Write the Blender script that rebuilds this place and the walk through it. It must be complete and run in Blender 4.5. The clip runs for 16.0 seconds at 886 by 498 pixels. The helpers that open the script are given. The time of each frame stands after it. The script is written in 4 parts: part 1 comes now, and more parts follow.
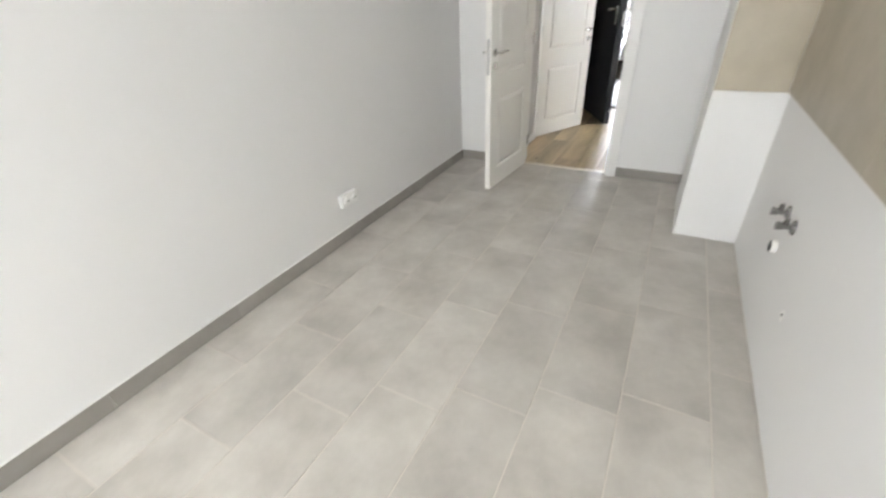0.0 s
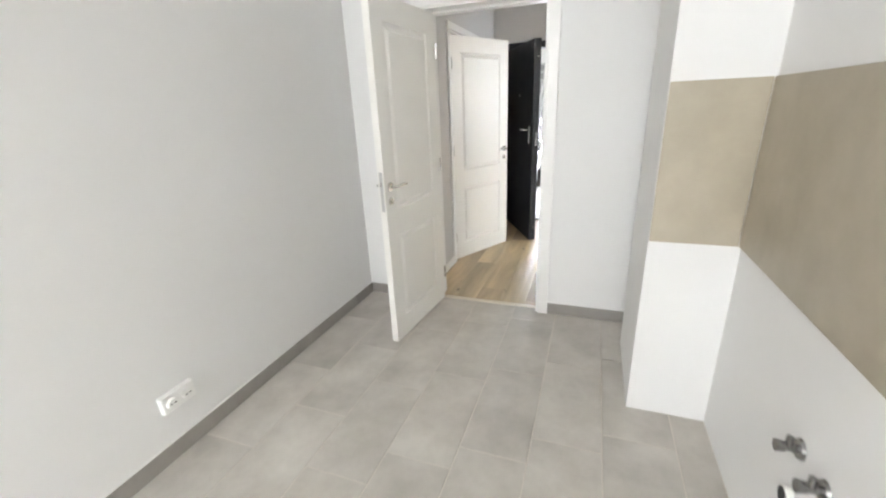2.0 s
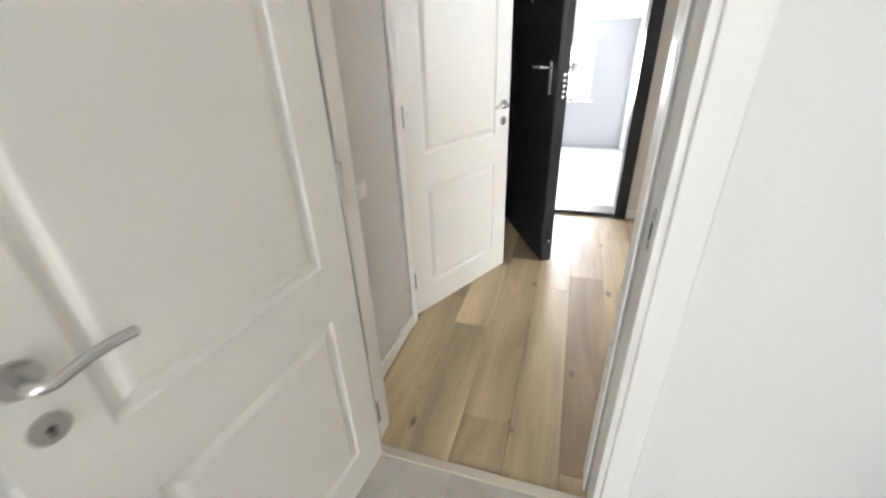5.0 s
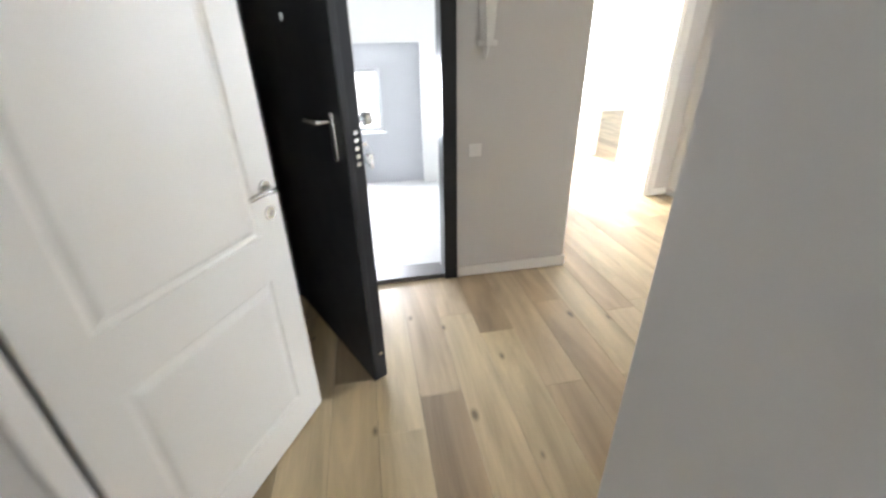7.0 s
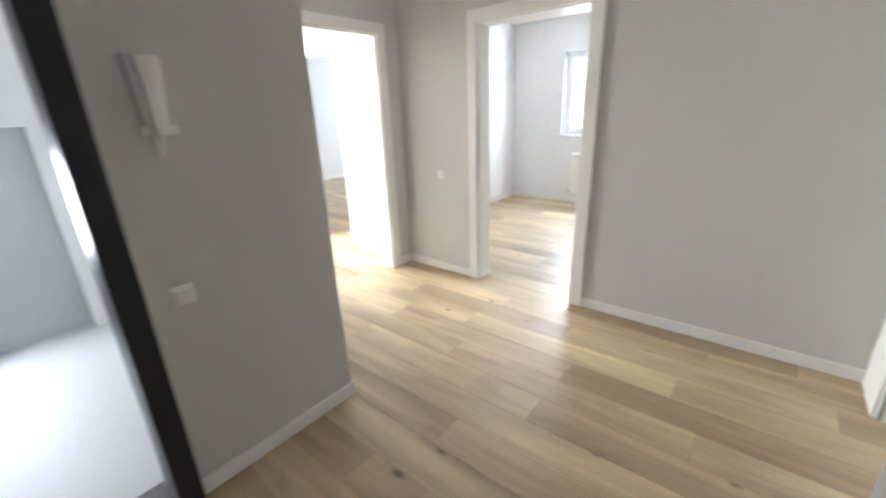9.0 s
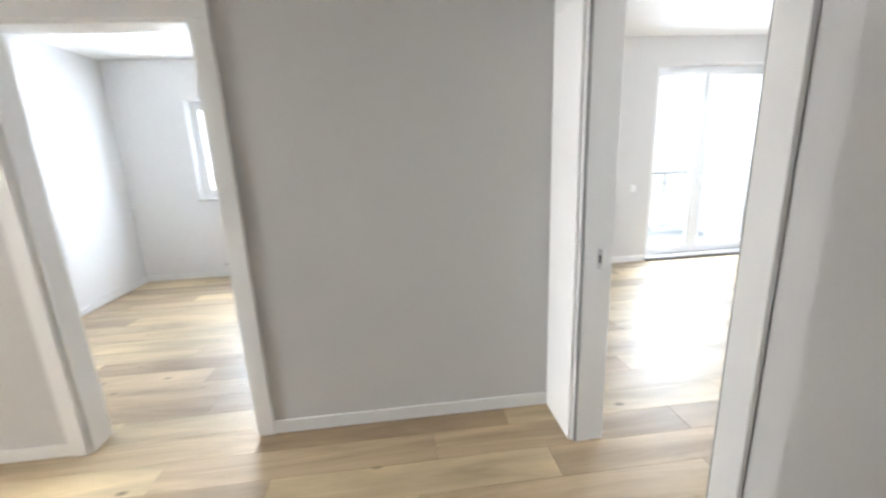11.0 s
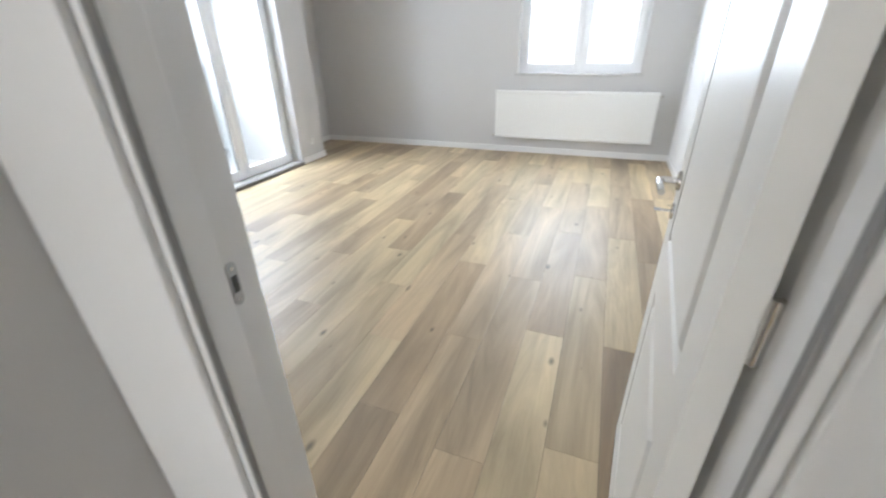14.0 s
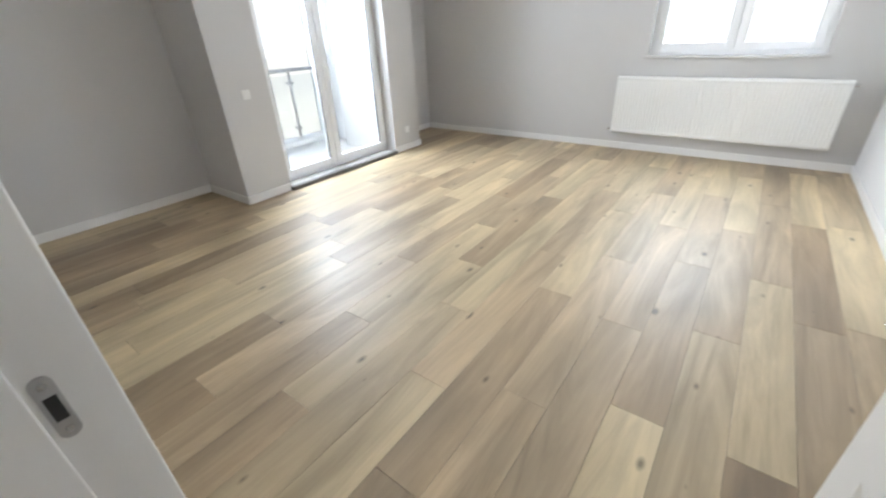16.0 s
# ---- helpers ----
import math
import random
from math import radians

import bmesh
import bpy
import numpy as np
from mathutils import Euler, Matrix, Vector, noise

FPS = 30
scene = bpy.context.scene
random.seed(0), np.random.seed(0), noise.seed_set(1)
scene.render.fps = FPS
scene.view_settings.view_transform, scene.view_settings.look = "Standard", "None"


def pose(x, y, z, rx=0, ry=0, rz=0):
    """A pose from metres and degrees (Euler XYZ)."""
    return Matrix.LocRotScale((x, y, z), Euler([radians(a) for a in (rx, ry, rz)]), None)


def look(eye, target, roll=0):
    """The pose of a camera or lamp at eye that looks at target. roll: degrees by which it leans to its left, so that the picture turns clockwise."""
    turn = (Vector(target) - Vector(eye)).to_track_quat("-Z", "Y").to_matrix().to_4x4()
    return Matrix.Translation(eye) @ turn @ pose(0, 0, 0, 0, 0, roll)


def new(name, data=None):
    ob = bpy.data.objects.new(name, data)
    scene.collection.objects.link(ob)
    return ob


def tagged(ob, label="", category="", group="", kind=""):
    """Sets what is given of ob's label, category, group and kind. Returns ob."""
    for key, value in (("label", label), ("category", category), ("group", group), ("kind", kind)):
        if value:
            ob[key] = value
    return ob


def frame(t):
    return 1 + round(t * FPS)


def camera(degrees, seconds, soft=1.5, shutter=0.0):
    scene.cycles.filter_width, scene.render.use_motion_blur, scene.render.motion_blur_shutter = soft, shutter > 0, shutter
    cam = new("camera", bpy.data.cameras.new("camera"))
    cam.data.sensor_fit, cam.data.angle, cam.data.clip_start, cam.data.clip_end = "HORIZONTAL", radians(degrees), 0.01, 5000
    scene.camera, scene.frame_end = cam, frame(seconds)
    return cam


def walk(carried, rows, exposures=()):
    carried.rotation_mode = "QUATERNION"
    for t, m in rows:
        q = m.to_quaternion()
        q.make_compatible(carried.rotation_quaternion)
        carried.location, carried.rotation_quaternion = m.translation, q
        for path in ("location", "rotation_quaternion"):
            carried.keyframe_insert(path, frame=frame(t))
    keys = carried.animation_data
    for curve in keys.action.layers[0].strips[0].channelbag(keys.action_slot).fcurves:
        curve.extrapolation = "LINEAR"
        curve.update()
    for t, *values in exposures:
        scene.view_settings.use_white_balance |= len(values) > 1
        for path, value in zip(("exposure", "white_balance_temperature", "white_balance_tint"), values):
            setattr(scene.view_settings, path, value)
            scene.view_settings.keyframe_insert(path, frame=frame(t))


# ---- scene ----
cam = camera(95.4, 16.0, soft=2.2, shutter=0.5)
EXPOSURES = [(0.0, 2.26, 6440, 10), (0.5, 2.4, 6440, 10), (1.0, 2.45, 6440, 10), (2.0, 2.57, 6410, 10), (3.5, 2.55, 6410, 10), (5.8, 2.6, 6400, 10), (6.0, 2.6, 6400, 10), (6.5, 2.5, 6350, 10), (7.0, 2.32, 6250, 10), (7.5, 1.9, 6200, 10), (8.0, 1.76, 6150, 10), (8.5, 1.5, 6200, 10), (9.0, 1.5, 6100, 10), (9.5, 1.6, 6050, 10), (10.0, 1.48, 6050, 10), (12.5, 1.36, 6100, 10), (13.0, 1.2, 6100, 9), (13.5, 1.0, 6100, 9), (14.0, 0.72, 6100, 10), (14.5, 0.52, 6120, 10), (15.0, 0.58, 6150, 10), (16.0, 0.7, 6180, 10)]
PATH = [
    (0, (0.399, 0.121, 1.341), (-0.448, 1.601, 0.296), -3.3),
    (0.5, (0.457, 0.243, 1.376), (-0.303, 1.865, 0.485), -3.4),
    (1, (0.457, 0.417, 1.425), (-0.245, 2.127, 0.662), -3.2),
    (1.5, (0.379, 0.678, 1.463), (-0.289, 2.434, 0.778), -3.0),
    (2, (0.33, 0.963, 1.445), (-0.334, 2.728, 0.779), -2.5),
    (2.5, (0.309, 1.288, 1.454), (-0.464, 2.993, 0.75), -1.6),
    (3, (0.207, 1.618, 1.421), (-0.526, 3.316, 0.66), -0.2),
    (3.5, (0.08, 1.961, 1.41), (-0.607, 3.679, 0.65), -1.0),
    (5.8, (-0.189, 3.264, 1.345), (-0.613, 4.935, 0.33), -2.7),
    (6, (-0.184, 3.359, 1.343), (-0.553, 5.047, 0.336), -2.9),
    (6.5, (-0.189, 3.616, 1.378), (-0.228, 5.355, 0.392), -2.0),
    (7, (-0.192, 3.811, 1.418), (0.124, 5.566, 0.512), -1.2),
    (7.5, (-0.171, 4.089, 1.427), (0.381, 5.838, 0.63), -0.4),
    (8, (-0.117, 4.282, 1.453), (0.725, 5.966, 0.778), 0.5),
    (8.5, (-0.102, 4.494, 1.482), (1.073, 5.992, 0.869), -1.7),
    (9, (0.016, 4.562, 1.456), (1.466, 5.77, 0.796), -2.2),
    (9.5, (0.235, 4.622, 1.453), (1.894, 5.557, 0.843), -1.2),
    (10, (0.388, 4.714, 1.503), (2.236, 5.334, 1.053), -0.4),
    (12.5, (1.383, 4.795, 1.352), (2.765, 3.629, 0.497), -2.2),
    (13, (1.513, 4.658, 1.38), (2.723, 3.329, 0.503), -1.8),
    (13.5, (1.664, 4.506, 1.342), (2.638, 3.001, 0.455), -0.6),
    (14, (1.824, 4.365, 1.354), (2.477, 2.706, 0.448), -1.3),
    (14.5, (1.894, 4.231, 1.342), (2.398, 2.548, 0.387), -2.1),
    (15, (1.882, 4.041, 1.328), (2.503, 2.415, 0.342), -2.1),
    (15.5, (1.863, 3.902, 1.326), (2.752, 2.387, 0.369), -2.0),
    (16, (1.876, 3.875, 1.314), (2.953, 2.481, 0.368), -2.8),
]
walk(cam, [(t, look(eye, target, roll)) for t, eye, target, roll in PATH], EXPOSURES)

# ---- world and light ----

world = bpy.data.worlds.new("sky")
scene.world = world
world.use_nodes = True
wn = world.node_tree.nodes
sky = wn.new("ShaderNodeTexSky")
sky.sky_type, sky.sun_disc = "NISHITA", False
sky.sun_elevation, sky.sun_rotation = radians(50), radians(283.6)
sky.air_density, sky.dust_density = 1.0, 3.0
world.node_tree.links.new(sky.outputs[0], wn["Background"].inputs[0])
wn["Background"].inputs[1].default_value = 0.15
sun = new("sun", bpy.data.lights.new("sun", "SUN"))
sun.data.energy, sun.data.angle, sun.data.color = 3.2, radians(25), (1.0, 0.97, 0.93)
sun.matrix_world = look((0, 0, 0), (0.62, -0.15, -0.77))


def window_light(name, eye, target, width, height, watts, colour=(0.93, 0.96, 1.0)):
    lamp = bpy.data.lights.new(name, "AREA")
    lamp.shape, lamp.size, lamp.size_y, lamp.energy, lamp.color = "RECTANGLE", width, height, watts, colour
    ob = new(name, lamp)
    ob.matrix_world = look(eye, target)
    return ob


window_light("kitchen_window_light", (-0.2, -2.62, 1.6), (-0.2, 0, 1.5), 1.7, 1.4, 20, (0.98, 0.985, 1.0))
window_light("living_window_light", (2.22, -1.75, 1.65), (2.22, 1, 1.5), 1.8, 1.6, 96, (0.87, 0.92, 1.0))
window_light("balcony_door_light", (6.2, 0.97, 1.82), (4, 0.97, 1.2), 1.5, 1.1, 100, (0.86, 0.915, 1.0))
window_light("bedroom_window_light", (6.35, 6.56, 1.58), (4, 6.56, 1.4), 1.3, 1.2, 88, (0.87, 0.925, 1.0))
window_light("corridor_window_light", (1.9, 10.85, 1.5), (1.9, 9, 1.2), 1.3, 1.6, 138, (0.97, 0.965, 0.95))
# added lamp at an assumed, unseen window keeps the far room from black
window_light("far_room_fill_light", (7.9, 10.6, 1.6), (5, 10.6, 1.4), 1.7, 1.3, 40, (0.86, 0.93, 1.0))
# added overhead fill for flight and landing; no lamp or window belongs to it
window_light("stairwell_fill", (-0.8, 8.0, 4.1), (-0.8, 8.0, 0), 2.4, 3.0, 15, (0.96, 0.975, 1.0))
window_light("stairwell_window_light", (-0.215, 8.37, 0.895), (-0.215, 6, 0.85), 0.42, 0.62, 14, (0.90, 0.93, 1.0))
scene.cycles.max_bounces, scene.cycles.diffuse_bounces = 14, 10

# ---- materials ----


def shader(name, base, rough=0.5, metal=0.0, spec=0.5):
    m = bpy.data.materials.new(name)
    m.use_nodes = True
    b = m.node_tree.nodes["Principled BSDF"]
    b.inputs["Base Color"].default_value = (*base, 1)
    b.inputs["Roughness"].default_value = rough
    b.inputs["Metallic"].default_value = metal
    b.inputs["Specular IOR Level"].default_value = spec
    return m


def node(m, kind, **values):
    n = m.node_tree.nodes.new(kind)
    for key, value in values.items():
        n.inputs[key].default_value = value
    return n


def link(m, a, b):
    m.node_tree.links.new(a, b)


def noisy(name, base, second, scale, rough, bump_scale=200.0, bump=0.05, metal=0.0, rough_var=0.08):
    """A surface whose colour drifts between two near shades, with a fine relief."""
    m = shader(name, base, rough, metal)
    b = m.node_tree.nodes["Principled BSDF"]
    co = node(m, "ShaderNodeTexCoord")
    n1 = node(m, "ShaderNodeTexNoise", Scale=scale, Detail=6.0, Roughness=0.6)
    link(m, co.outputs["Object"], n1.inputs["Vector"])
    mix = m.node_tree.nodes.new("ShaderNodeMix")
    mix.data_type = "RGBA"
    mix.inputs[6].default_value, mix.inputs[7].default_value = (*base, 1), (*second, 1)
    link(m, n1.outputs["Fac"], mix.inputs[0])
    link(m, mix.outputs[2], b.inputs["Base Color"])
    rm = node(m, "ShaderNodeMapRange")
    rm.inputs[3].default_value, rm.inputs[4].default_value = rough - rough_var, rough + rough_var
    link(m, n1.outputs["Fac"], rm.inputs[0])
    link(m, rm.outputs[0], b.inputs["Roughness"])
    n2 = node(m, "ShaderNodeTexNoise", Scale=bump_scale, Detail=3.0)
    link(m, co.outputs["Object"], n2.inputs["Vector"])
    bp = node(m, "ShaderNodeBump", Strength=bump, Distance=0.002)
    link(m, n2.outputs["Fac"], bp.inputs["Height"])
    link(m, bp.outputs[0], b.inputs["Normal"])
    return m


def tile_material(name, base, second):
    """Cement-look porcelain: a cloudy grey, each tile of its own tone."""
    m = shader(name, base, 0.42)
    b = m.node_tree.nodes["Principled BSDF"]
    geo = node(m, "ShaderNodeNewGeometry")
    info = node(m, "ShaderNodeObjectInfo")
    off = node(m, "ShaderNodeVectorMath")
    off.operation = "MULTIPLY_ADD"
    link(m, info.outputs["Random"], off.inputs[0])
    off.inputs[1].default_value = (40, 23, 9)
    link(m, geo.outputs["Position"], off.inputs[2])
    n1 = node(m, "ShaderNodeTexNoise", Scale=3.2, Detail=7.0, Roughness=0.62)
    link(m, off.outputs[0], n1.inputs["Vector"])
    ramp = node(m, "ShaderNodeMapRange")
    ramp.inputs[1].default_value, ramp.inputs[2].default_value = 0.32, 0.68
    link(m, n1.outputs["Fac"], ramp.inputs[0])
    mix = m.node_tree.nodes.new("ShaderNodeMix")
    mix.data_type = "RGBA"
    mix.inputs[6].default_value, mix.inputs[7].default_value = (*base, 1), (*second, 1)
    link(m, ramp.outputs[0], mix.inputs[0])
    hsv = node(m, "ShaderNodeHueSaturation")
    val = node(m, "ShaderNodeMapRange")
    val.inputs[3].default_value, val.inputs[4].default_value = 0.94, 1.05
    link(m, info.outputs["Random"], val.inputs[0])
    link(m, val.outputs[0], hsv.inputs["Value"])
    link(m, mix.outputs[2], hsv.inputs["Color"])
    link(m, hsv.outputs[0], b.inputs["Base Color"])
    rm = node(m, "ShaderNodeMapRange")
    rm.inputs[3].default_value, rm.inputs[4].default_value = 0.34, 0.5
    link(m, n1.outputs["Fac"], rm.inputs[0])
    link(m, rm.outputs[0], b.inputs["Roughness"])
    n2 = node(m, "ShaderNodeTexNoise", Scale=160.0, Detail=4.0)
    link(m, geo.outputs["Position"], n2.inputs["Vector"])
    bp = node(m, "ShaderNodeBump", Strength=0.05, Distance=0.002)
    link(m, n2.outputs["Fac"], bp.inputs["Height"])
    link(m, bp.outputs[0], b.inputs["Normal"])
    return m


def plank_material(name):
    """Brushed oak vinyl: long soft figure, dark knots, and a tone per board."""
    m = shader(name, (0.3, 0.22, 0.14), 0.45, 0.0, 0.5)
    nt = m.node_tree
    b = nt.nodes["Principled BSDF"]
    b.inputs["Coat Weight"].default_value, b.inputs["Coat Roughness"].default_value = 0.45, 0.36
    geo = node(m, "ShaderNodeNewGeometry")
    info = node(m, "ShaderNodeObjectInfo")
    off = node(m, "ShaderNodeVectorMath")
    off.operation = "MULTIPLY_ADD"
    link(m, info.outputs["Random"], off.inputs[0])
    off.inputs[1].default_value = (37, 91, 13)
    link(m, geo.outputs["Position"], off.inputs[2])

    def stretched(sx, sy, detail, rough, distort):
        st = node(m, "ShaderNodeMapping")
        st.inputs["Scale"].default_value = (sx, sy, 1.0)
        link(m, off.outputs[0], st.inputs["Vector"])
        n = node(m, "ShaderNodeTexNoise", Scale=1.0, Detail=detail, Roughness=rough, Distortion=distort)
        link(m, st.outputs[0], n.inputs["Vector"])
        return n

    def ranged(src, lo, hi, a, z):
        r = node(m, "ShaderNodeMapRange")
        r.inputs[1].default_value, r.inputs[2].default_value = lo, hi
        r.inputs[3].default_value, r.inputs[4].default_value = a, z
        link(m, src, r.inputs[0])
        return r.outputs[0]

    def times(a, c):
        mul = node(m, "ShaderNodeMath")
        mul.operation = "MULTIPLY"
        link(m, a, mul.inputs[0])
        link(m, c, mul.inputs[1])
        return mul.outputs[0]
    figure = stretched(6.5, 0.8, 6.0, 0.62, 1.0)
    drift = stretched(2.5, 0.7, 2.0, 0.5, 0.2)
    fibre = stretched(60.0, 1.4, 4.0, 0.6, 0.35)
    tone = nt.nodes.new("ShaderNodeValToRGB")
    els = tone.color_ramp.elements
    els[0].position, els[0].color = 0.0, (0.346, 0.248, 0.143, 1)
    els[1].position, els[1].color = 1.0, (0.602, 0.482, 0.291, 1)
    for pos, c in ((0.2, (0.407, 0.304, 0.183, 1)), (0.45, (0.471, 0.358, 0.219, 1)), (0.75, (0.526, 0.413, 0.248, 1))):
        e = els.new(pos)
        e.color = c
    tint = node(m, "ShaderNodeSeparateColor")
    link(m, info.outputs["Color"], tint.inputs[0])
    link(m, tint.outputs[0], tone.inputs[0])
    v = times(ranged(figure.outputs["Fac"], 0.34, 0.70, 1.14, 0.66), ranged(drift.outputs["Fac"], 0.3, 0.7, 1.18, 0.74))
    v = times(v, ranged(fibre.outputs["Fac"], 0.3, 0.7, 1.04, 0.95))
    # knots: sparse cells, small dark hearts with a smear along the grain
    st3 = node(m, "ShaderNodeMapping")
    st3.inputs["Scale"].default_value = (4.6, 2.3, 1.0)
    link(m, off.outputs[0], st3.inputs["Vector"])
    vo = node(m, "ShaderNodeTexVoronoi", Scale=1.0)
    vo.voronoi_dimensions = "2D"
    link(m, st3.outputs[0], vo.inputs["Vector"])
    sepc = node(m, "ShaderNodeSeparateColor")
    link(m, vo.outputs["Color"], sepc.inputs[0])
    size = ranged(sepc.outputs[0], 0.5, 1.0, -0.04, 0.062)
    rel = node(m, "ShaderNodeMath")
    rel.operation = "SUBTRACT"
    link(m, vo.outputs["Distance"], rel.inputs[0])
    link(m, size, rel.inputs[1])
    wob = node(m, "ShaderNodeMath")
    wob.operation = "MULTIPLY_ADD"
    wob.inputs[1].default_value = 0.09
    link(m, figure.outputs["Fac"], wob.inputs[0])
    link(m, rel.outputs[0], wob.inputs[2])
    v = times(v, ranged(wob.outputs[0], 0.02, 0.085, 0.34, 1.0))
    vm = node(m, "ShaderNodeVectorMath")
    vm.operation = "SCALE"
    link(m, tone.outputs[0], vm.inputs[0])
    link(m, v, vm.inputs["Scale"])
    link(m, vm.outputs[0], b.inputs["Base Color"])
    link(m, ranged(figure.outputs["Fac"], 0.3, 0.7, 0.48, 0.6), b.inputs["Roughness"])
    bp = node(m, "ShaderNodeBump", Strength=0.1, Distance=0.001)
    link(m, fibre.outputs["Fac"], bp.inputs["Height"])
    link(m, bp.outputs[0], b.inputs["Normal"])
    return m


def glass_material(name):
    m = bpy.data.materials.new(name)
    m.use_nodes = True
    nt = m.node_tree
    out = nt.nodes["Material Output"]
    nt.nodes.remove(nt.nodes["Principled BSDF"])
    tr = nt.nodes.new("ShaderNodeBsdfTransparent")
    tr.inputs[0].default_value = (0.93, 0.95, 0.95, 1)
    gl = nt.nodes.new("ShaderNodeBsdfGlossy")
    gl.inputs["Roughness"].default_value = 0.02
    lw = nt.nodes.new("ShaderNodeLayerWeight")
    lw.inputs[0].default_value = 0.12
    fr = nt.nodes.new("ShaderNodeMath")
    fr.operation = "MULTIPLY_ADD"
    fr.inputs[1].default_value, fr.inputs[2].default_value = 0.3, 0.03
    nt.links.new(lw.outputs["Facing"], fr.inputs[0])
    mx = nt.nodes.new("ShaderNodeMixShader")
    nt.links.new(fr.outputs[0], mx.inputs[0])
    nt.links.new(tr.outputs[0], mx.inputs[1])
    nt.links.new(gl.outputs[0], mx.inputs[2])
    nt.links.new(mx.outputs[0], out.inputs[0])
    return m


WHITE_WALL = noisy("white_wall_paint", (0.735, 0.733, 0.727), (0.705, 0.703, 0.697), 1.3, 0.75, 240, 0.12)
GREIGE = noisy("greige_wall_paint", (0.592, 0.583, 0.570), (0.562, 0.553, 0.54), 1.3, 0.7, 240, 0.12)
CEILING = noisy("ceiling_paint", (0.86, 0.86, 0.85), (0.84, 0.84, 0.83), 1.0, 0.85, 200, 0.1)
DOOR_WHITE = noisy("satin_white_lacquer", (0.80, 0.79, 0.755), (0.77, 0.76, 0.725), 2.0, 0.38, 60, 0.03)
TRIM_WHITE = noisy("white_trim_paint", (0.80, 0.795, 0.78), (0.77, 0.765, 0.75), 2.5, 0.4, 80, 0.04)
FRAME_WHITE = noisy("white_pvc", (0.82, 0.83, 0.84), (0.80, 0.81, 0.82), 3.0, 0.3, 80, 0.02)
PLASTIC = noisy("white_plastic", (0.80, 0.80, 0.78), (0.77, 0.77, 0.75), 6.0, 0.3, 90, 0.02)
BLACK = noisy("black_steel_door", (0.016, 0.016, 0.018), (0.024, 0.024, 0.026), 8.0, 0.45, 500, 0.15)
BLACK_FRAME = noisy("black_frame_paint", (0.018, 0.018, 0.02), (0.03, 0.03, 0.032), 8.0, 0.35, 300, 0.1)
for painted in (BLACK, BLACK_FRAME):
    painted.node_tree.nodes["Principled BSDF"].inputs["Specular IOR Level"].default_value = 0.25
CHROME = noisy("brushed_nickel", (0.62, 0.61, 0.59), (0.55, 0.54, 0.52), 30.0, 0.24, 300, 0.05, metal=1.0)
SATIN = noisy("satin_steel", (0.52, 0.52, 0.52), (0.45, 0.45, 0.45), 25.0, 0.34, 300, 0.05, metal=1.0)
CHAMPAGNE = noisy("champagne_aluminium", (0.72, 0.67, 0.57), (0.64, 0.59, 0.5), 40.0, 0.4, 200, 0.05, metal=0.6)
VALVE = noisy("worn_chrome", (0.34, 0.335, 0.33), (0.24, 0.235, 0.23), 60.0, 0.22, 200, 0.05, metal=1.0)
# near-black that paints the shade inside keyholes, pin holes and pipe ends
DARK = noisy("recess_shade", (0.02, 0.02, 0.02), (0.03, 0.03, 0.03), 20.0, 0.6)
# flat grey that paints the shadow in the door rebates' grooves
GROOVE_SHADE = noisy("grey_groove_shade", (0.30, 0.295, 0.285), (0.26, 0.255, 0.245), 20.0, 0.6)
# window gaskets, and the painted shade of the bathroom door's hinge gap
RUBBER_GAP = noisy("black_rubber_and_gap_shade", (0.03, 0.03, 0.03), (0.05, 0.05, 0.05), 20.0, 0.6)
TILE = tile_material("cement_floor_tile", (0.56, 0.535, 0.49), (0.395, 0.37, 0.332))
GROUT = noisy("light_grout", (0.62, 0.575, 0.51), (0.55, 0.51, 0.45), 2.2, 0.8, 300, 0.2)
SPLASH = tile_material("beige_splashback_tile", (0.43, 0.385, 0.30), (0.35, 0.31, 0.235))
SKIRT = tile_material("cement_skirting_tile", (0.34, 0.32, 0.295), (0.26, 0.245, 0.222))
OAK = plank_material("oak_vinyl_plank")
JOINT = noisy("plank_underlay", (0.10, 0.075, 0.05), (0.07, 0.055, 0.04), 10.0, 0.8)
STONE = noisy("dark_stone_sill", (0.07, 0.065, 0.06), (0.13, 0.12, 0.11), 60.0, 0.4, 200, 0.1)
MARBLE = noisy("pale_marble_sill", (0.62, 0.61, 0.59), (0.46, 0.45, 0.44), 9.0, 0.25, 100, 0.03)
LANDING = noisy("pale_terrazzo", (0.47, 0.47, 0.465), (0.41, 0.41, 0.405), 40.0, 0.55, 150, 0.04)
STAIR_GREY = noisy("grey_stairwell_paint", (0.50, 0.51, 0.53), (0.47, 0.48, 0.50), 2.0, 0.7)
STAIR_RISER = noisy("grey_riser_stone", (0.26, 0.26, 0.265), (0.20, 0.20, 0.205), 30.0, 0.45, 150, 0.05)
RADIATOR = noisy("white_enamel", (0.82, 0.82, 0.80), (0.79, 0.79, 0.77), 3.0, 0.32, 80, 0.03)
BALCONY = noisy("balcony_tile", (0.52, 0.51, 0.49), (0.44, 0.43, 0.41), 4.0, 0.6, 150, 0.1)
RENDER = noisy("white_facade_render", (0.78, 0.78, 0.76), (0.72, 0.72, 0.70), 3.0, 0.85, 150, 0.3)
FIELD = noisy("dry_ground", (0.66, 0.62, 0.55), (0.42, 0.39, 0.33), 0.06, 0.95, 3, 0.3)
GLASS = glass_material("window_glass")

# ---- mesh helpers ----


